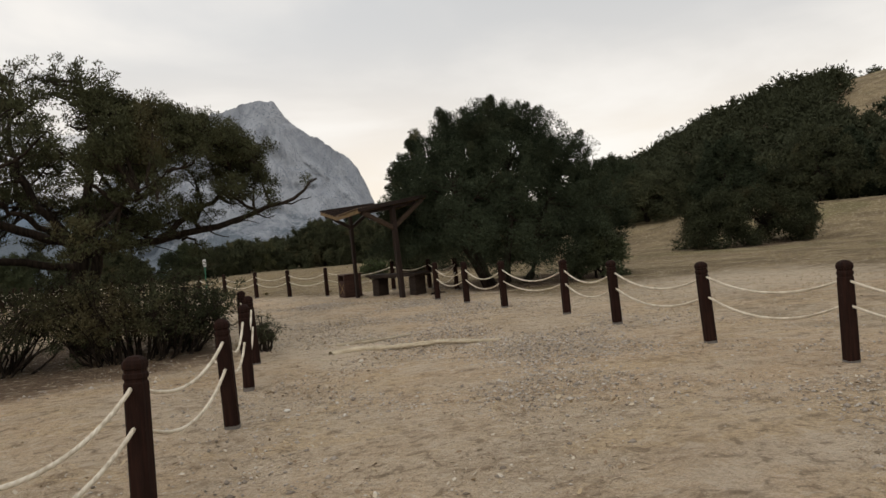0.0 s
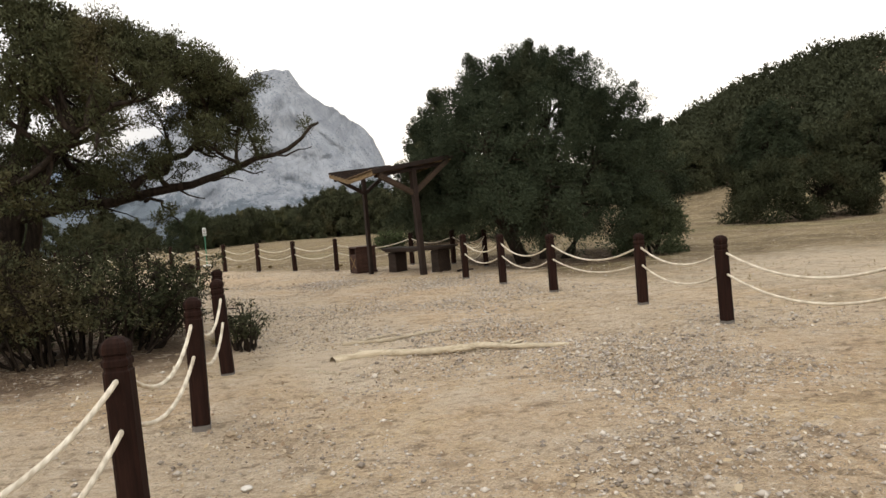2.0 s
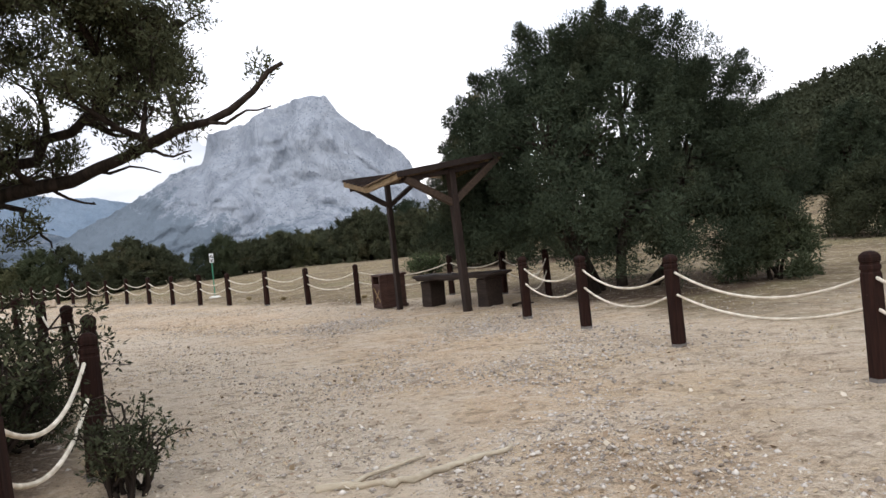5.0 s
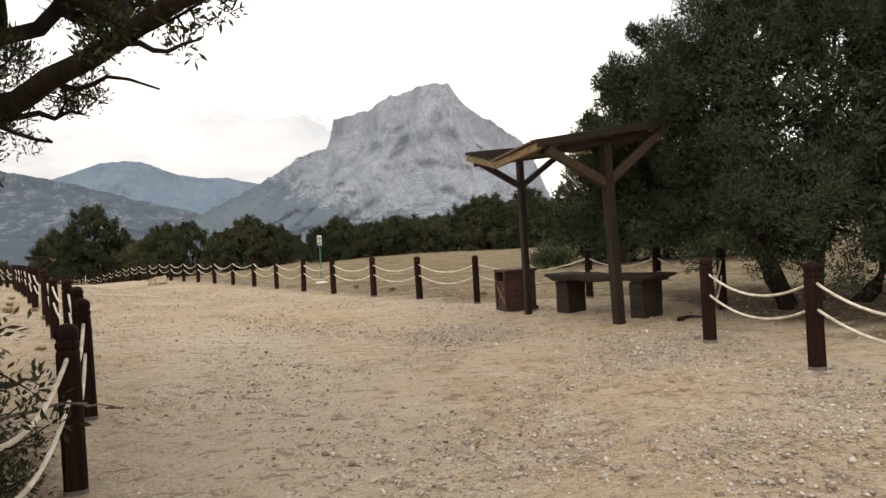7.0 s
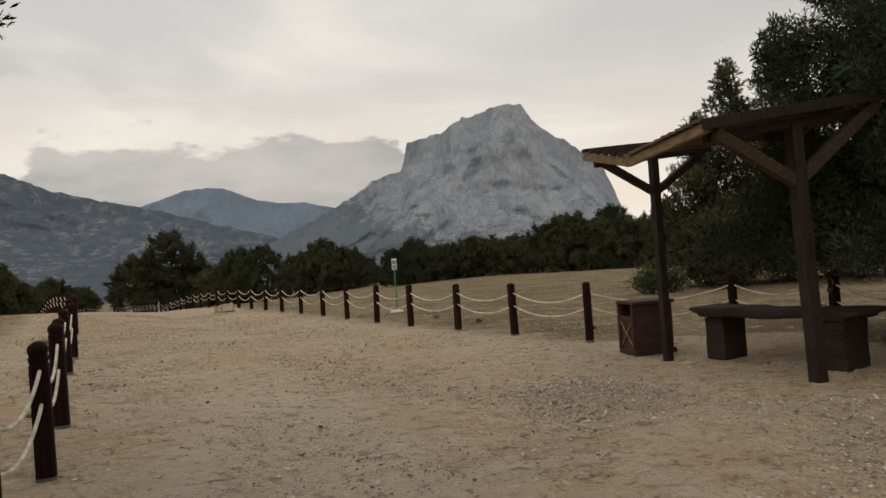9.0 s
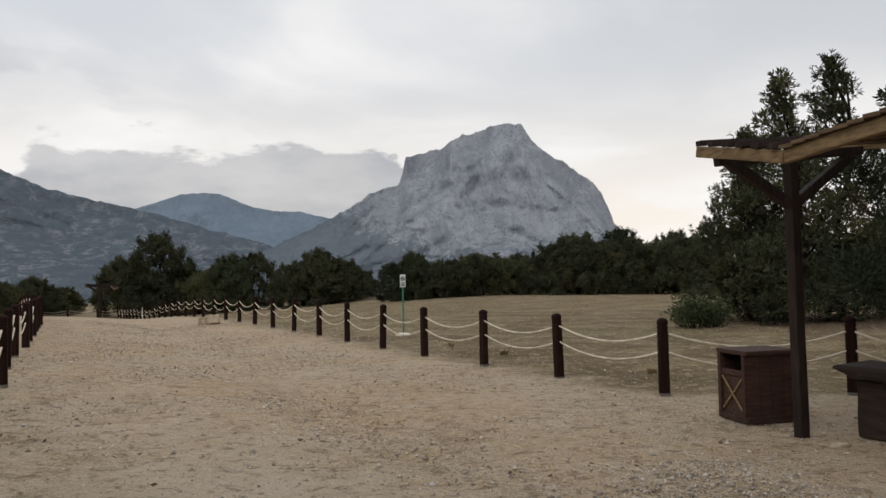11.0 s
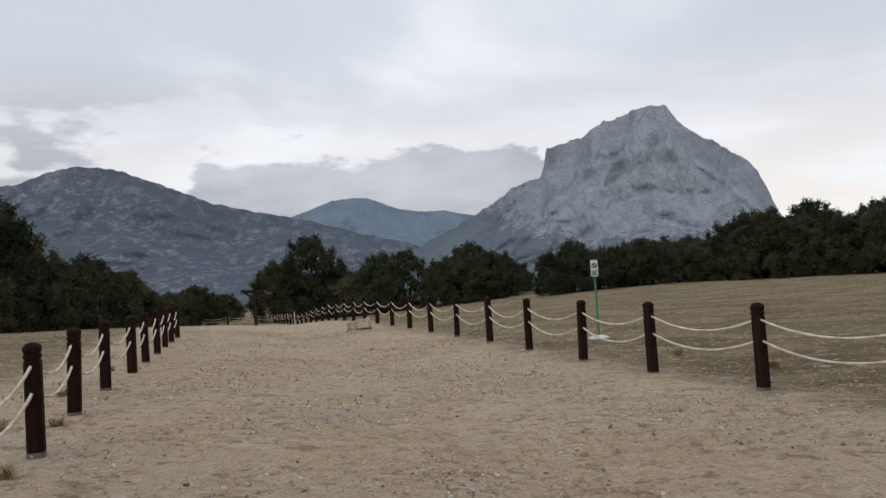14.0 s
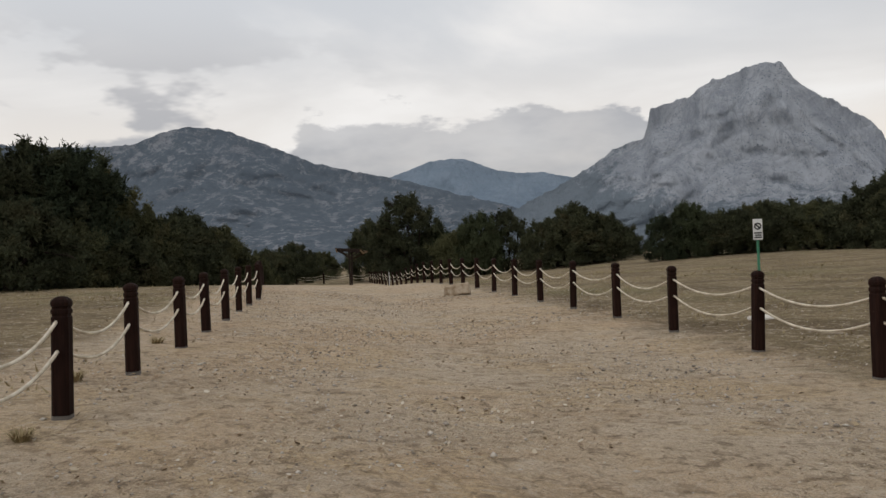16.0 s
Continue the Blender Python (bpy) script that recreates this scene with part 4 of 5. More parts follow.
def far_tree_kinds():
    """Four far trees of different build, each made once."""
    made = []
    for k, (rx, h, n, size, mat, top) in enumerate(((3.3, 5.6, 84, 0.72, M_PINE, 0.85), (2.9, 6.6, 84, 0.7, M_JUNIPER_B, 0.95), (3.6, 4.4, 80, 0.76, M_PINE, 0.8), (3.5, 7.6, 100, 0.68, M_PINE, 1.25))):
        rng = np.random.default_rng(70 + k)
        c, r = dome_boughs(rng, n, rx, rx * 0.95, 0.3, h - 0.4, size, top, 0.5)
        shoots, thick = [], []
        for i in range(46):
            a, u = rng.uniform(0, 6.283), rng.uniform(0.15, 1.0)
            q = math.sqrt(max(0.0, 1 - u ** 1.9)) * rng.uniform(0.95, 1.22)
            t = rng.uniform(0.16, 0.34)
            shoots.append((rx * q * math.cos(a), rx * q * math.sin(a), 0.4 + (h - 0.5) * u + rng.uniform(0.0, 0.55) * u))
            thick.append((t, t, t * 1.5))
        c, r = np.concatenate([c, shoots]), np.concatenate([r, thick])
        stems = [(0.1, 0.0, 0.3, 0.2, h * 0.85), (-0.2, 0.1, -rx * 0.35, 0.3, h * 0.6), (0.2, -0.2, rx * 0.35, -0.4, h * 0.6)]
        made.append((c, r, stems, mat, h))
    return made


KINDS = far_tree_kinds()
FAR = []


def far_tree(x, y, kind, scale, turn, group):
    """Plants one far tree; the first of each kind is built, the rest are copies."""
    c, r, stems, mat, h = KINDS[kind]
    words = ("rounded dark-green pine at the edge of the field", "dense upright juniper in the tree belt", "low broad pine beyond the dry field", "tall slender pine in the tree belt")[kind]
    first = next((o for k, o in FAR if k == kind), None)
    if first is None:
        first = tree("pine_tree" if kind != 1 else "juniper_tree", (x, y), words, "tree", c, r, stems, 7500, 0.19, mat, 80 + kind, 0.14, 6, 0.26, 0.4, rise=0.6, grain=0.2, inner=70, group=group, every=5, sides=5)
        first.rotation_euler, first.scale = (0, 0, radians(turn)), (scale, scale, scale)
        FAR.append((kind, first))
        return first
    o = copy_thing(first, pose(x, y, ground_z(x, y) - 0.05, 0, 0, turn))
    o.scale = (scale, scale, scale)
    o["group"] = group
    return o


trng = np.random.default_rng(4)


def plant(spots, group):
    """(x, y, kind, height) of each tree."""
    for x, y, kind, h in spots:
        far_tree(x, y, kind, 0.84 * h / KINDS[kind][4] * trng.uniform(0.9, 1.12), trng.uniform(0, 360), group)


def polar(eye, az, d):
    return eye[0] + d * math.sin(radians(az)), eye[1] + d * math.cos(radians(az))


EYE_END = (-0.9, 22.5)
belt = []
# three broad pines where the path goes over the brow
for az, d, k, h in ((-20.8, 66, 3, 8.6), (-23.0, 68, 0, 6.0), (-18.8, 67, 1, 5.8), (-15.4, 62, 1, 6.0), (-13.4, 63, 3, 6.0), (-16.9, 64, 2, 4.5), (-10.6, 60, 0, 4.8), (-8.6, 59, 0, 5.3), (-7.0, 60, 2, 4.4), (-5.4, 64, 2, 3.4)):
    belt.append((*polar(EYE_END, az, d), k, 0.89 * h))
for az, d, k, h in ((-29.2, 74, 0, 4.6), (-27.6, 80, 2, 3.6), (-31, 66, 2, 4.0)):
    belt.append((*polar(EYE_END, az, d), k, 0.89 * h))
plant(belt, "pines over the brow")
# wood behind the left field
wood_l = []
for az, d, k, h in ((-49.5, 36, 3, 6.0), (-46.5, 37, 3, 6.9), (-44.0, 37, 1, 6.5), (-42.2, 39, 3, 5.6), (-40.2, 38, 0, 4.2), (-38.2, 39, 0, 3.7), (-36.3, 40, 2, 3.5), (-34.6, 41, 0, 3.4), (-33.2, 43, 2, 2.6), (-48, 31, 2, 3.4), (-52, 33, 1, 6.0), (-56, 34, 0, 6.0), (-61, 33, 3, 7.0), (-66, 32, 1, 6.0), (-72, 31, 0, 6.0), (-43, 44, 1, 6.0), (-37, 47, 0, 4.6), (-80, 30, 3, 6.5), (-90, 28, 0, 6.0), (-45.2, 35, 2, 3.2), (-41, 36, 2, 2.8), (-50, 40, 0, 6.5)):
    wood_l.append((*polar(EYE_END, az, d), k, 1.1 * h))
plant(wood_l, "wood behind the left field")
# belt behind the right field
wood_r = []
for az, d, k, h in ((-2.2, 52, 1, 4.0), (-0.6, 53, 1, 4.4), (1.2, 54, 2, 3.9), (3.2, 54, 2, 4.1), (5.2, 55, 2, 4.2), (7.2, 55, 0, 4.2), (9.2, 55, 2, 3.9), (11.2, 54, 0, 5.2), (13.2, 53, 0, 5.6), (15.2, 53, 2, 5.6), (17.2, 52, 0, 5.5), (19.5, 52, 2, 5.0), (22, 51, 0, 5.0), (25, 50, 0, 5.6), (28, 48, 1, 5.6), (31, 47, 0, 5.0), (12, 60, 3, 6.0), (16, 60, 1, 6.4), (4, 61, 0, 4.4), (8, 62, 0, 4.6), (20.5, 60, 3, 6.5)):
    wood_r.append((*polar(EYE_END, az, d), k, 0.9 * h))
plant(wood_r, "trees behind the right field")
# front row of the wooded hill
wood_h = []
for i in range(16):
    az = 28.5 + i * 1.9
    wood_h.append((*polar((0, 0), az, 58 + 4 * math.sin(i * 2.1)), (0, 1, 2, 0)[i % 4], 4.6 + 0.9 * math.sin(i * 1.7)))
plant(wood_h, "front row of the wooded hill")


def hill_wood():
    """Oak and juniper wood on the hill and round about: uncountable, one body."""
    rng = np.random.default_rng(90)
    pieces = []
    spots = [(25 + 37 * ((i * 0.618034) % 1.0), 64 + 86 * ((i + 0.5) / 420) ** 0.9) for i in range(420)]
    spots += [(rng.uniform(62, 290), rng.uniform(45, 120)) for _ in range(90)]
    for az, d in spots:
        x, y = d * math.sin(radians(az)), d * math.cos(radians(az))
        x, y = x + rng.normal(0, 1.0), y + rng.normal(0, 1.0)
        if 45.5 < az < 57 and 92 < d < 140:
            continue
        wide = rng.uniform(1.5, 3.1)
        seen = az < 62
        c, r = dome_boughs(rng, 14 if seen else 9, wide, wide, 0.4, rng.uniform(1.2, 3.2), 0.40 * wide, 0.9, 0.6)
        c += np.array([x, y, ground_z(x, y)])
        pieces.append(foliage(c, r, 190 if seen else 90, 0.36, rng, 4, 0.40, 0.6, 0.6))
        pieces.append(core(c, r, 16, 0.45, rng))
    v, f = joined(pieces)
    return tagged(raw_part("woodland", v, f, M_WOODLAND), "dark-green oak and juniper wood on the hillside", "woodland", kind="stuff")


hill_wood()


# ---- rope fences ----
def fence_post():
    ob = thing("fence_post", (0, 0, 0), 0, "dark red-brown wooden fence post with grooved top", "fence post", "rope fence posts")
    part("shaft", hewn([(0.062, 0.030), (0.060, 0.79), (0.054, 0.798), (0.054, 0.812), (0.061, 0.82), (0.061, 0.845), (0.054, 0.853), (0.054, 0.867), (0.061, 0.875)]), M_POST, ob)
    part("cap", hewn([(0.061, 0.877), (0.062, 0.905), (0.055, 0.925), (0.034, 0.945), (0.012, 0.952)]), M_POST, ob)
    part("footing", hewn([(0.0635, -0.15), (0.0635, 0.028)]), M_CONCRETE, ob, "grey concrete footing")
    return ob


POST = fence_post()
prng = np.random.default_rng(12)
planted = {}


def rope(a, b, z, sag):
    """One sagging span of rope between two posts, its ends set into them."""
    a, b = np.array(a, float), np.array(b, float)
    s = np.linspace(0, 1, 15)[:, None]
    line = a + (b - a) * s
    line[:, 2:] += z - sag * 4 * s * (1 - s)
    mid_at = line[7].copy()
    v, f = tube(line - mid_at, 0.0132, 8)
    ob = raw_part("rope", v, f, M_ROPE, None, smooth=True)
    ob.location = mid_at
    return tagged(ob, "cream twisted rope sagging between fence posts", "rope", "fence ropes")


def facing(line, i):
    a, b = line[max(0, i - 1)], line[min(len(line) - 1, i + 1)]
    return math.degrees(math.atan2(b[1] - a[1], b[0] - a[0]))


def fence(line, sag=0.2, low_from=1e9, low=1.0):
    """Posts along a line with two ropes a span; beyond low_from (in y) the posts stand a little lower."""
    for i, (x, y) in enumerate(line):
        if (x, y) not in planted:
            m = pose(x, y, ground_z(x, y), prng.normal(0, 1.0), prng.normal(0, 1.0), facing(line, i) + prng.normal(0, 6))
            if not planted:
                POST.matrix_world = m
                planted[(x, y)] = POST
            else:
                planted[(x, y)] = copy_thing(POST, m)
            if y > low_from:
                planted[(x, y)].scale = (1, 1, low)
    for a, b in zip(line, line[1:]):
        for z in (0.775, 0.545):
            s = sag * prng.uniform(0.85, 1.15) * min(1.15, math.dist(a, b) / 1.95)
            k = low if min(a[1], b[1]) > low_from else 1.0
            rope((*a, ground_z(*a)), (*b, ground_z(*b)), z * k, s * k)


fence(LEFT, 0.2, 21.0, 0.92)
fence(RIGHT, 0.17)
fence(BAY, 0.17)
fence(GATE, 0.17)
fence(END, 0.17)


# ---- picnic shelter ----
def shelter(at, rz, label):
    """Two posts with spread braces under a V-shaped plank roof. Local x runs from the far post to the near one, y across."""
    ob = thing("picnic_shelter", at, rz, label, "shelter")
    half = 1.17
    left = ((-1.42, -0.84, 2.60), (-0.22, -1.02, 2.36), (1.32, -1.25, 2.45))
    right = ((-1.45, 0.90, 2.76), (-0.2, 0.92, 2.54), (1.32, 0.93, 2.75))
    for k, s in enumerate((-1, 1)):
        lean = -0.10 if s > 0 else -0.02
        part("post", beam((s * half, 0, -0.2), (s * half, lean, 2.54), 0.13 if s > 0 else 0.10, 0.13 if s > 0 else 0.10, 0.014, 0.005, 3 + k), M_DARKWOOD, ob)
        for t in (-1, 1):
            foot = (s * half, lean, 1.95 if s > 0 else 2.10)
            head = ((1.29, -1.13, 2.40) if t < 0 else (1.29, 0.88, 2.71)) if s > 0 else (s * half, 0.74 * t, 2.48 if t < 0 else 2.60)
            # near braces get the lit brown, far ones the plain dark wood
            part("brace", beam(foot, head, 0.085, 0.12 if s > 0 else 0.09, 0.01, 0.004, 7 + k + t), M_LIT_BRACE if s > 0 else M_DARKWOOD, ob)
        part("crossbeam", beam((s * half, -0.86 if s < 0 else -1.15, 2.47 if s < 0 else 2.38), (s * half, 0.86, 2.64), 0.08, 0.08, 0.01, 0.004, 19 + k), M_DARKWOOD, ob)
    for t, side in ((0, left), (1, right)):
        for k in range(2):
            part("rafter", beam(side[k], side[k + 1], 0.06, 0.10, 0.01, 0.006, 11 + k + 3 * t), M_BEAM, ob, "weathered yellow-brown rafter")
    part("edge_board", beam((1.35, -1.31, 2.475), (1.35, 1.0, 2.79), 0.035, 0.10, 0.006, 0.005, 31), M_DARKWOOD, ob)
    for k in range(2):
        n, wd = (6, 0.075) if k == 0 else (11, 0.132)
        for i in range(n):
            u = (i + 0.5) / n
            a = Vector(left[k]).lerp(Vector(left[k + 1]), u) + Vector((0, -0.07, 0.077 if k == 0 else 0.068))
            b = Vector(right[k]).lerp(Vector(right[k + 1]), u) + Vector((0, 0.07, 0.077 if k == 0 else 0.068))
            part("roof_plank", beam(a, b, wd, 0.045 if k == 0 else 0.028, 0.004, 0.006, i + 20 * k, 5), M_DARKWOOD if k == 0 else M_PLANK, ob)
    return ob


SH_X, SH_Y = 4.73, 21.74
SH_TURN = math.degrees(math.atan2(20.65 - 22.83, 5.15 - 4.31))
shelter((SH_X, SH_Y, ground_z(SH_X, SH_Y)), SH_TURN, "dark wooden picnic shelter with V-shaped plank roof")
shelter((-25.4, 74.7, ground_z(-25.4, 74.7)), 112, "small distant dark wooden shelter beside the far fence")


def log_table(at, rz):
    ob = thing("picnic_table", at, rz, "rustic dark log table on two stump legs", "table")
    bm = box((2.2, 0.62, 0.13), (0, 0, 0.665), 0.035, None, 0.035, 5, 9)
    for v in bm.verts:
        if abs(v.co.x) > 0.85 and v.co.z < 0.66:
            v.co.x *= 0.86
    part("tabletop", bm, M_TABLE, ob)
    for s in (-1, 1):
        part("leg", box((0.27, 0.44, 0.61), (s * 0.77 - 0.03, 0, 0.30), 0.03, None, 0.03, 9 + s, 4), M_TABLE, ob)
    return ob


table = log_table((5.42, 22.02, ground_z(5.42, 22.02)), -59)
table.scale = (1, 1, 0.88)


def litter_bin(at, rz):
    """A square plank bin: the front with a dark slot above and a crossed rope below. Local -x is the front."""
    ob = thing("litter_bin", at, rz, "brown wooden litter bin with crossed rope front", "bin")
    w, d = 0.45, 0.55
    part("plinth", box((d + 0.05, w + 0.05, 0.07), (0, 0, 0.035), 0.01), M_BINWOOD, ob)
    for s in (-1, 1):
        for i in range(4):
            part("side_board", box((d / 4 - 0.004, 0.022, 0.67), (-d / 2 + d / 8 + i * d / 4, s * (w / 2 - 0.011), 0.40), 0.003, None, 0.002, i), M_BINWOOD, ob)
        part("corner_post", box((0.05, 0.05, 0.68), (-d / 2 - 0.012, s * (w / 2 - 0.025), 0.40), 0.005), M_BINWOOD, ob)
    part("back_board", box((0.022, w - 0.05, 0.67), (d / 2 - 0.011, 0, 0.40), 0.003), M_BINWOOD, ob)
    part("front_panel", box((0.022, w - 0.06, 0.44), (-d / 2 + 0.006, 0, 0.29), 0.003), M_BINWOOD, ob)
    part("front_rail", box((0.035, w - 0.05, 0.06), (-d / 2 - 0.008, 0, 0.53), 0.005), M_BINWOOD, ob)
    part("liner", box((d - 0.08, w - 0.07, 0.03), (0, 0, 0.47), 0.002), M_BLACK, ob, "black bin liner")
    part("lid", box((d + 0.06, w + 0.06, 0.05), (0, 0, 0.76), 0.01, None, 0.003, 3), M_BINWOOD, ob)
    for s in (-1, 1):
        a, b = (-d / 2 - 0.018, -0.16 * s, 0.12), (-d / 2 - 0.018 - 0.006 * s, 0.16 * s, 0.48)
        v, f = tube(bent(a, b, np.random.default_rng(5), 6, 0, 0.01), 0.011, 6)
        raw_part("rope_cross", v, f, M_BEAM, ob, "tan crossed rope", True)
    return ob


trash = litter_bin((4.28, 23.72, ground_z(4.28, 23.72)), 14)
trash.scale = (1, 1, 0.91)


def stone(at, size, label, seed, material, name="stone", category="stone", flat=0.5, rz=0):
    bm = bmesh.new()
    bmesh.ops.create_icosphere(bm, subdivisions=3, radius=1.0)
    for v in bm.verts:
        p = v.co.copy()
        v.co += p * (0.22 * noise.noise(p * 1.3 + Vector((seed, 0, 0))) + 0.10 * noise.noise(p * 3.7 + Vector((0, seed, 0))))
        v.co.z = max(v.co.z, -0.35)
        v.co = Vector((v.co.x * size[0], v.co.y * size[1], v.co.z * size[2]))
    ob = part(name, bm, material)
    ob.matrix_world = pose(at[0], at[1], ground_z(*at) + 0.25 * size[2], 0, 0, rz)
    return tagged(ob, label, category)


stone((4.40, 22.42), (0.13, 0.08, 0.03), "flat pale stone at the foot of the shelter post", 4, M_STONE)


def trough(at, rz):
    """A sawn block of pale stone by the path, one end broken down."""
    bm = box((0.72, 0.42, 0.34), (0, 0, 0.12), 0.05, None, 0.09, 3, 7)
    ob = part("stone_block", bm, M_STONE)
    ob.matrix_world = pose(at[0], at[1], ground_z(*at), 0, -9, rz)
    return tagged(ob, "long tan stone block lying on the path", "stone")


trough((-7.3, 43.1), 12)


# ---- sign ----
def sign(at, rz):
    ob = thing("notice_sign", at, rz, "small white notice sign on a green pole", "sign")
    part("pole", lathe([(0.022, -0.1), (0.020, 1.53), (0.016, 1.54)], 10), M_GREENPOLE, ob)
    part("footing", lathe([(0.21, -0.08), (0.20, 0.03), (0.12, 0.06), (0.03, 0.07)], 12), M_WHITE, ob, "white concrete footing")
    board = part("board", box((0.14, 0.012, 0.32), (0, -0.028, 1.38), 0.003), M_SIGN, ob, "white sign board")
    pts = [(0.045 * math.cos(t), 0, 0.045 * math.sin(t)) for t in np.linspace(0, 2 * math.pi, 25)]
    v, f = tube(np.array(pts) + np.array([0, -0.038, 1.43]), 0.010, 5)
    raw_part("symbol", v, f, M_BLACK, board, "black ring symbol")
    part("symbol_bar", beam((-0.032, -0.038, 1.462), (0.032, -0.038, 1.398), 0.012, 0.02, 0, 0, 0, 0), M_BLACK, board, "black bar")
    for i, w in enumerate((0.11, 0.09, 0.11)):
        part("text_line", box((w, 0.006, 0.02), (0, -0.037, 1.325 - 0.034 * i), 0), M_BLACK, board, "unreadable dark line of print")
    return ob


sign((0.02, 35.3, ground_z(0.02, 35.3)), 8)


# ---- roots, sticks and stones on the path ----
def stick(name, points, r0, r1, material, label, category, seed, forks=()):
    rng = np.random.default_rng(seed)
    pts = np.array([(x, y, ground_z(x, y) + r0 * k) for x, y, k in points])
    s, q = np.linspace(0, 1, len(pts)), np.linspace(0, 1, 22)
    line = np.stack([np.interp(q, s, pts[:, k]) for k in range(3)], axis=1)
    line[:, :2] += rng.normal(0, 0.018, (22, 2))
    pieces = [tube(line, np.linspace(r0, r1, 22) * rng.uniform(0.75, 1.25, 22), 8)]
    for k, dx, dy in forks:
        e = line[k] + np.array([dx, dy, -0.005])
        pieces.append(tube(bent(line[k], e, rng, 6, 0, 0.1), np.linspace(r0 * 0.6, r1 * 0.5, 6), 6))
    v, f = joined(pieces)
    base = v.mean(axis=0)
    ob = raw_part(name, v - base, f, material, None, smooth=True)
    ob.location = base
    return tagged(ob, label, category)


stick("tree_root", [(1.54, 10.82, 0.2), (1.94, 10.89, 0.5), (2.47, 10.68, 0.4), (2.83, 10.5, 0.7), (3.01, 10.5, 0.9), (3.34, 10.24, 0.7), (3.61, 10.15, 0.4), (3.89, 10.14, 0.0)], 0.048, 0.022, M_ROOT, "bleached bare tree root across the dusty path", "root", 3, ((9, 0.62, 0.16), (14, 0.3, 0.16), (12, -0.3, -0.12)))
stick("tree_root", [(1.85, 11.84, 0.3), (2.28, 11.67, 0.7), (2.54, 11.78, 0.6), (2.87, 11.92, 0.6), (3.08, 12.02, 0.4)], 0.026, 0.016, M_ROOT, "thin bleached root lying in the path", "root", 5, ((2, 0.5, 0.36),))
stick("tree_root", [(1.32, 10.45, 0.3), (1.45, 10.26, 0.6), (1.56, 10.14, 0.3)], 0.018, 0.009, M_ROOT, "short pale root end in the dust", "root", 6)
stick("dead_branch", [(-0.15, 14.62, 38.0), (0.16, 14.67, 44.0), (0.5, 14.6, 42.0)], 0.012, 0.004, M_DEAD, "grey dead branch caught on the fence post", "branch", 8, ((8, 0.1, 0.06), (14, 0.06, -0.05)))
stick("dead_branch", [(0.2, 17.45, 0.8), (0.3, 17.5, 1.0), (0.4, 17.53, 0.7)], 0.008, 0.004, M_ROOT, "thin pale dry stick on the dusty path", "branch", 12)
stick("dead_branch", [(6.0, 20.62, 1.0), (6.2, 20.75, 1.6), (6.4, 20.7, 1.0)], 0.026, 0.014, M_BARK, "short dark broken branch on the ground", "branch", 9, ((10, 0.05, 0.18),))

for k, (x, y, s) in enumerate(((5.35, 6.0, 0.05), (0.62, 7.35, 0.06), (0.55, 8.55, 0.07), (-0.55, 6.4, 0.06), (4.6, 7.2, 0.045), (3.3, 8.1, 0.04), (-0.9, 5.3, 0.08), (4.1, 21.3, 0.05), (2.9, 19.0, 0.04), (-1.0, 24.6, 0.05), (3.9, 27.6, 0.10), (4.6, 27.0, 0.08), (-1.05, 18.3, 0.06), (-0.95, 18.36, 0.05), (-0.9, 18.2, 0.04))):
    stone((x, y), (s * 0.6, s * 0.45, s * 0.3), "small pale stone lying on the ground", 20 + k, M_WHITE if k % 4 == 1 else M_STONE, rz=k * 47)


# ---- gravel and dry grass ----
def gravel():
    rng = np.random.default_rng(55)
    octa = np.array([(1, 0, 0), (-1, 0, 0), (0, 1, 0), (0, -1, 0), (0, 0, 1), (0, 0, -1)], float)
    tri = np.array([(0, 2, 4), (2, 1, 4), (1, 3, 4), (3, 0, 4), (2, 0, 5), (1, 2, 5), (3, 1, 5), (0, 3, 5)])
    n = 125000
    y = 1.0 + 43 * rng.random(n) ** 1.25
    cx = np.interp(y, [0, 10, 20, 25, 30, 45], [2.5, 3.0, 2.0, 0.0, -3.0, -10.0])
    x = cx + rng.normal(0, 3.0, n)
    band = rng.random(n) < 0.4
    y[band] = 2.0 + 20.0 * rng.random(band.sum()) ** 0.8
    x[band] = np.interp(y[band], [0, 12, 22], [4.0, 4.2, 3.4]) + rng.normal(0, 1.1, band.sum())
    patch = np.sin(x * 1.1 + 2 * np.sin(y * 0.45)) + np.sin(y * 0.9 + 1.3 * np.sin(x * 0.7)) + rng.normal(0, 0.8, n)
    keep = patch > -0.7
    x, y = x[keep], y[keep]
    n = len(x)
    s = np.exp(rng.normal(-4.8, 0.55, n)).clip(0.004, 0.035)
    a = rng.uniform(0, 6.28, n)
    shape = octa[None] * (0.7 + 0.6 * rng.random((n, 6, 1))) * np.array([1, 0.75, 0.55])
    ca, sa_ = np.cos(a)[:, None], np.sin(a)[:, None]
    px = (shape[:, :, 0] * ca - shape[:, :, 1] * sa_) * s[:, None] + x[:, None]
    py = (shape[:, :, 0] * sa_ + shape[:, :, 1] * ca) * s[:, None] + y[:, None]
    pz = shape[:, :, 2] * s[:, None] + (height(x, y) + s * 0.15)[:, None]
    v = np.stack([px, py, pz], axis=2).reshape(-1, 3)
    f = (np.arange(n)[:, None, None] * 6 + tri[None]).reshape(-1, 3)
    return tagged(raw_part("gravel", v, f, M_PEBBLE), "scattered pale grey and tan gravel on the path", "gravel", kind="stuff")


gravel()


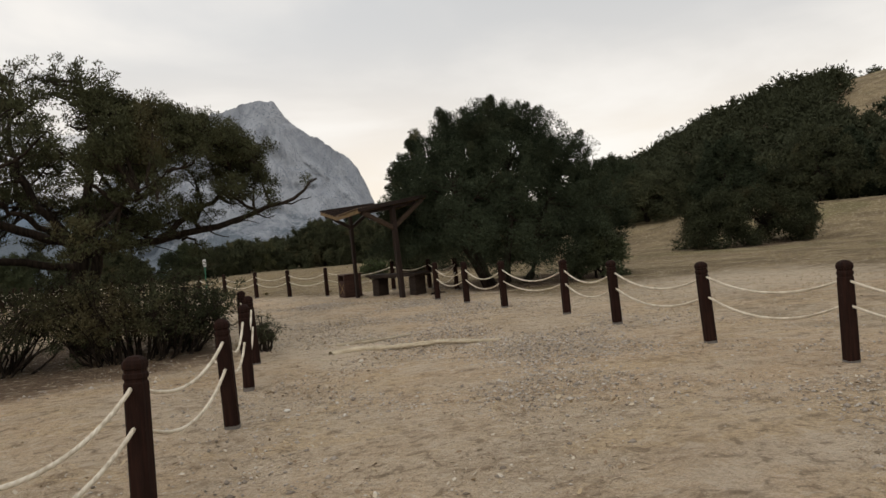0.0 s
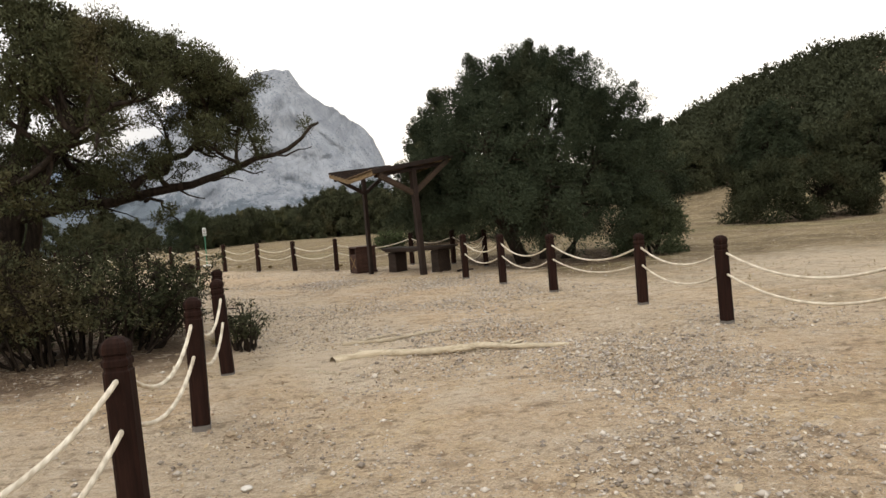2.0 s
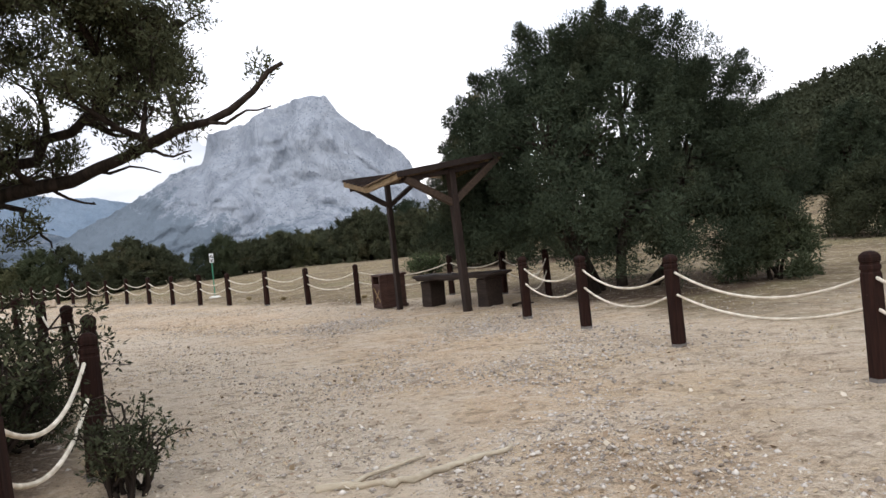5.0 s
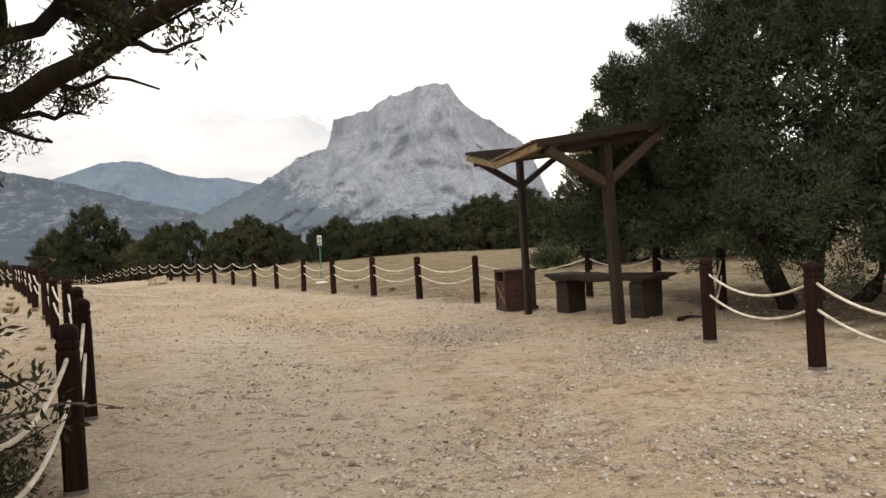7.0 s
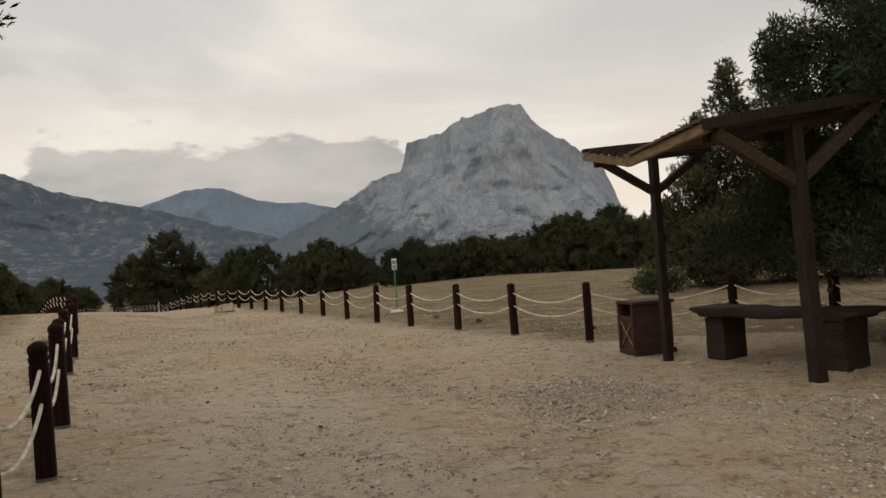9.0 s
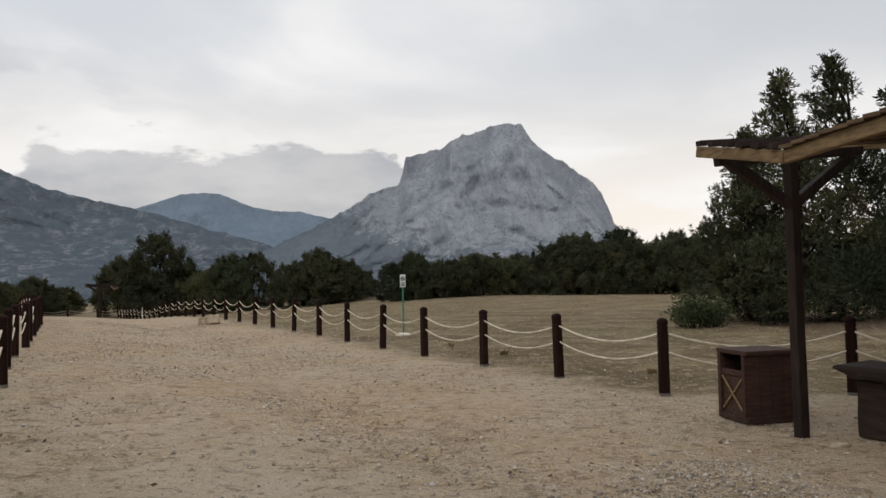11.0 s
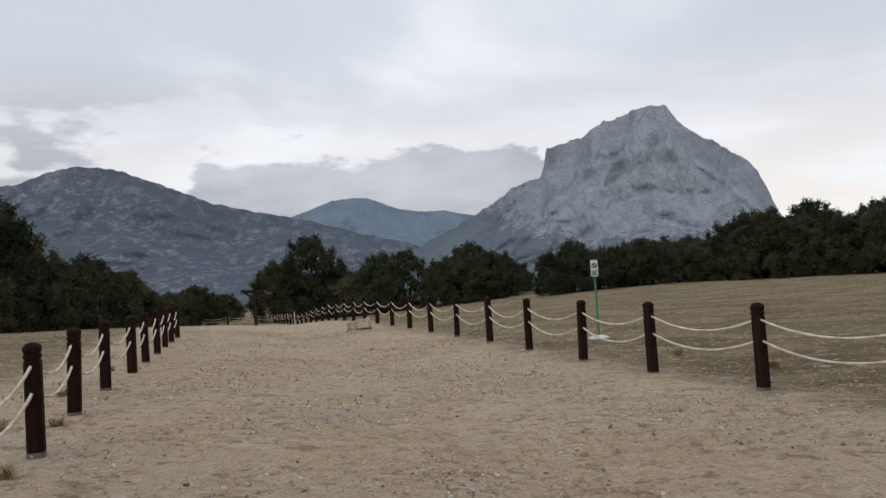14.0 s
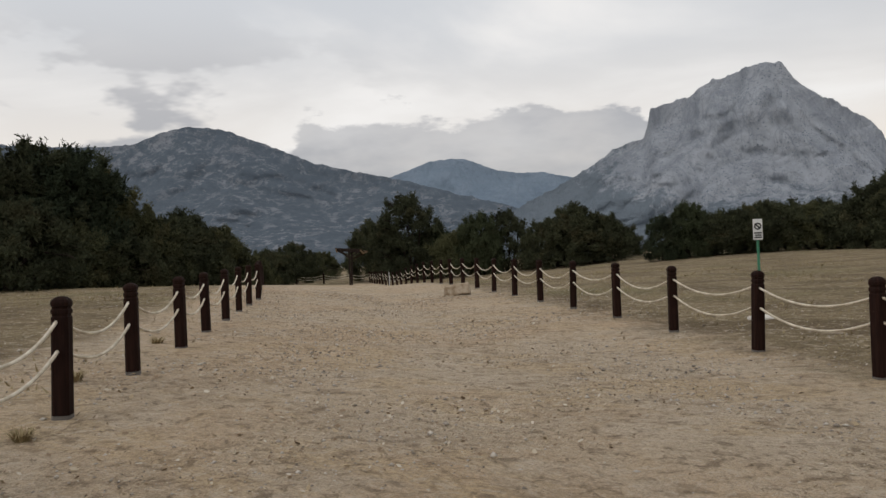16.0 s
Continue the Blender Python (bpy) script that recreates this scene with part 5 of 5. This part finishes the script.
def litter_flakes():
    """Chips of bark, bits of straw and thin flat stones strewn over the path."""
    rng = np.random.default_rng(58)
    n = 120000
    y = 3.0 + 40 * rng.random(n) ** 0.95
    cx = np.interp(y, [0, 10, 20, 25, 30, 45], [2.5, 3.0, 1.6, -0.6, -3.2, -10.0])
    x = cx + rng.normal(0, 3.2, n)
    patch = np.sin(x * 1.6 + 2 * np.sin(y * 0.8)) + np.sin(y * 1.4 + 1.3 * np.sin(x * 1.2)) + rng.normal(0, 0.8, n)
    keep = patch > -0.4
    x, y = x[keep], y[keep]
    n = len(x)
    size = np.exp(rng.normal(-4.55, 0.5, n)).clip(0.004, 0.034)
    a = rng.uniform(0, 6.28, n)
    u = np.stack([np.cos(a), np.sin(a), rng.normal(0, 0.35, n)], axis=1) * size[:, None]
    w = np.stack([-np.sin(a), np.cos(a), rng.normal(0, 0.45, n)], axis=1) * (size * rng.uniform(0.2, 0.7, n))[:, None]
    p = np.stack([x, y, height(x, y) + 0.006 + size * 0.3], axis=1)
    v = np.stack([p - u, p + w, p + u * 0.9, p - w * 0.9], axis=1).reshape(-1, 3)
    return tagged(raw_part("litter", v, np.arange(4 * n).reshape(-1, 4), M_LITTER), "strewn bark chips, straw and flat stone bits", "litter", kind="stuff")


litter_flakes()


def grass():
    rng = np.random.default_rng(66)
    n = 45000
    y = 2 + 62 * rng.random(n) ** 0.9
    x = rng.uniform(-26, 30, n)
    left = side_of(LEFT, x, y)
    main = np.where(y < 18.65, -side_of(RIGHT, x, y), np.where(y < 25.35, x - 6.9, -side_of(GATE, x, y)))
    patch = np.sin(x * 0.8 + 1.5 * np.sin(y * 0.4)) + np.sin(y * 0.7 + 1.1 * np.sin(x * 0.5)) + rng.normal(0, 0.6, n)
    keep = (((left > 0.5) & (y > 17)) | (main > 0.5)) & (patch > -0.5)
    x, y = x[keep], y[keep]
    n = len(x)
    z = height(x, y)
    h = rng.uniform(0.02, 0.08, n)
    a = rng.uniform(0, 6.28, n)
    w = 0.006 + 0.0003 * np.hypot(x, y)
    lean = rng.normal(0, 0.5, (n, 2)) * h[:, None]
    base = np.stack([x, y, z - 0.01], axis=1)
    side = np.stack([np.cos(a) * w, np.sin(a) * w, np.zeros(n)], axis=1)
    tip = base + np.concatenate([lean, h[:, None]], axis=1)
    v = np.stack([base - side, base + side, tip], axis=1).reshape(-1, 3)
    return tagged(raw_part("grass", v, np.arange(3 * n).reshape(-1, 3), M_GRASS), "short dry straw-coloured grass", "grass", kind="stuff")


grass()


def grass_clump(at, size, seed):
    """A tuft of dry bent blades."""
    rng = np.random.default_rng(seed)
    n = 90
    a, r = rng.uniform(0, 6.28, n), size * 0.35 * rng.random(n) ** 0.5
    foot = np.stack([r * np.cos(a), r * np.sin(a), np.full(n, -0.01)], axis=1)
    out = np.stack([np.cos(a), np.sin(a), np.zeros(n)], axis=1) * size * rng.uniform(0.2, 0.9, n)[:, None]
    mid_b = foot + out * 0.4 + np.array([0, 0, 1]) * size * rng.uniform(0.3, 0.6, n)[:, None]
    tip = foot + out + np.array([0, 0, 1]) * size * rng.uniform(0.25, 0.75, n)[:, None]
    w = np.stack([-np.sin(a), np.cos(a), np.zeros(n)], axis=1) * 0.006
    v = np.stack([foot - w, foot + w, mid_b + w * 0.7, mid_b - w * 0.7, tip], axis=1).reshape(-1, 3)
    k = np.arange(n)[:, None] * 5
    f = np.concatenate([k + np.array([[0, 1, 2]]), k + np.array([[0, 2, 3]]), k + np.array([[3, 2, 4]])])
    ob = raw_part("grass_clump", v, f, M_GRASS)
    ob.location = (at[0], at[1], ground_z(*at))
    return tagged(ob, "small clump of dry yellow grass on the dust", "grass", "dry grass clumps")


for k, (x, y, s) in enumerate(((-5.35, 25.95, 0.22), (-5.0, 26.3, 0.14), (-6.3, 28.1, 0.16), (-4.1, 24.6, 0.15), (-7.4, 30.6, 0.16), (-2.5, 20.6, 0.13), (0.62, 12.75, 0.2), (0.45, 13.1, 0.16), (4.2, 27.5, 0.16), (2.2, 30.6, 0.17), (1.2, 32.4, 0.16))):
    grass_clump((x, y), s, 200 + k)

MX, MY = polar(EYE_END, -22.3, 44)
marker = part("marker_post", hewn([(0.013, -0.1), (0.013, 0.92), (0.008, 0.95)]), M_SIGN)
marker.location = (MX, MY, ground_z(MX, MY))
tagged(marker, "thin pale marker post beside the far fence", "post")


# ---- far village in the valley ----
def far_house(at, rz, w, d, h):
    ob = thing("far_house", at, rz, "tiny white house far off in the valley", "house", "valley houses")
    part("wall", box((w, d, h), (0, 0, h / 2), 0), M_HOUSE, ob)
    bm = bmesh.new()
    e = 0.4
    p = [bm.verts.new(c) for c in ((-w / 2 - e, -d / 2 - e, h), (w / 2 + e, -d / 2 - e, h), (w / 2 + e, d / 2 + e, h), (-w / 2 - e, d / 2 + e, h), (-w / 2 - e, 0, h + d * 0.28), (w / 2 + e, 0, h + d * 0.28))]
    for q in ((0, 1, 5, 4), (2, 3, 4, 5), (0, 4, 3), (1, 2, 5), (3, 2, 1, 0)):
        bm.faces.new([p[i] for i in q])
    part("roof", bm, M_TILE, ob)
    return ob


vrng = np.random.default_rng(17)
slope = np.empty(len(hill.data.vertices) * 3, dtype=np.float32)
hill.data.vertices.foreach_get("co", slope)
slope = slope.reshape(-1, 3)
for i in range(16):
    x, y = polar(EYE_END, -27.3 + vrng.normal(0, 0.9), 1120 + 8 * i)
    z = slope[np.argmin(np.hypot(slope[:, 0] - x, slope[:, 1] - y)), 2]
    far_house((x, y, float(z) - 1), vrng.uniform(0, 180), vrng.uniform(4.5, 8), vrng.uniform(4, 6), vrng.uniform(2.8, 4))
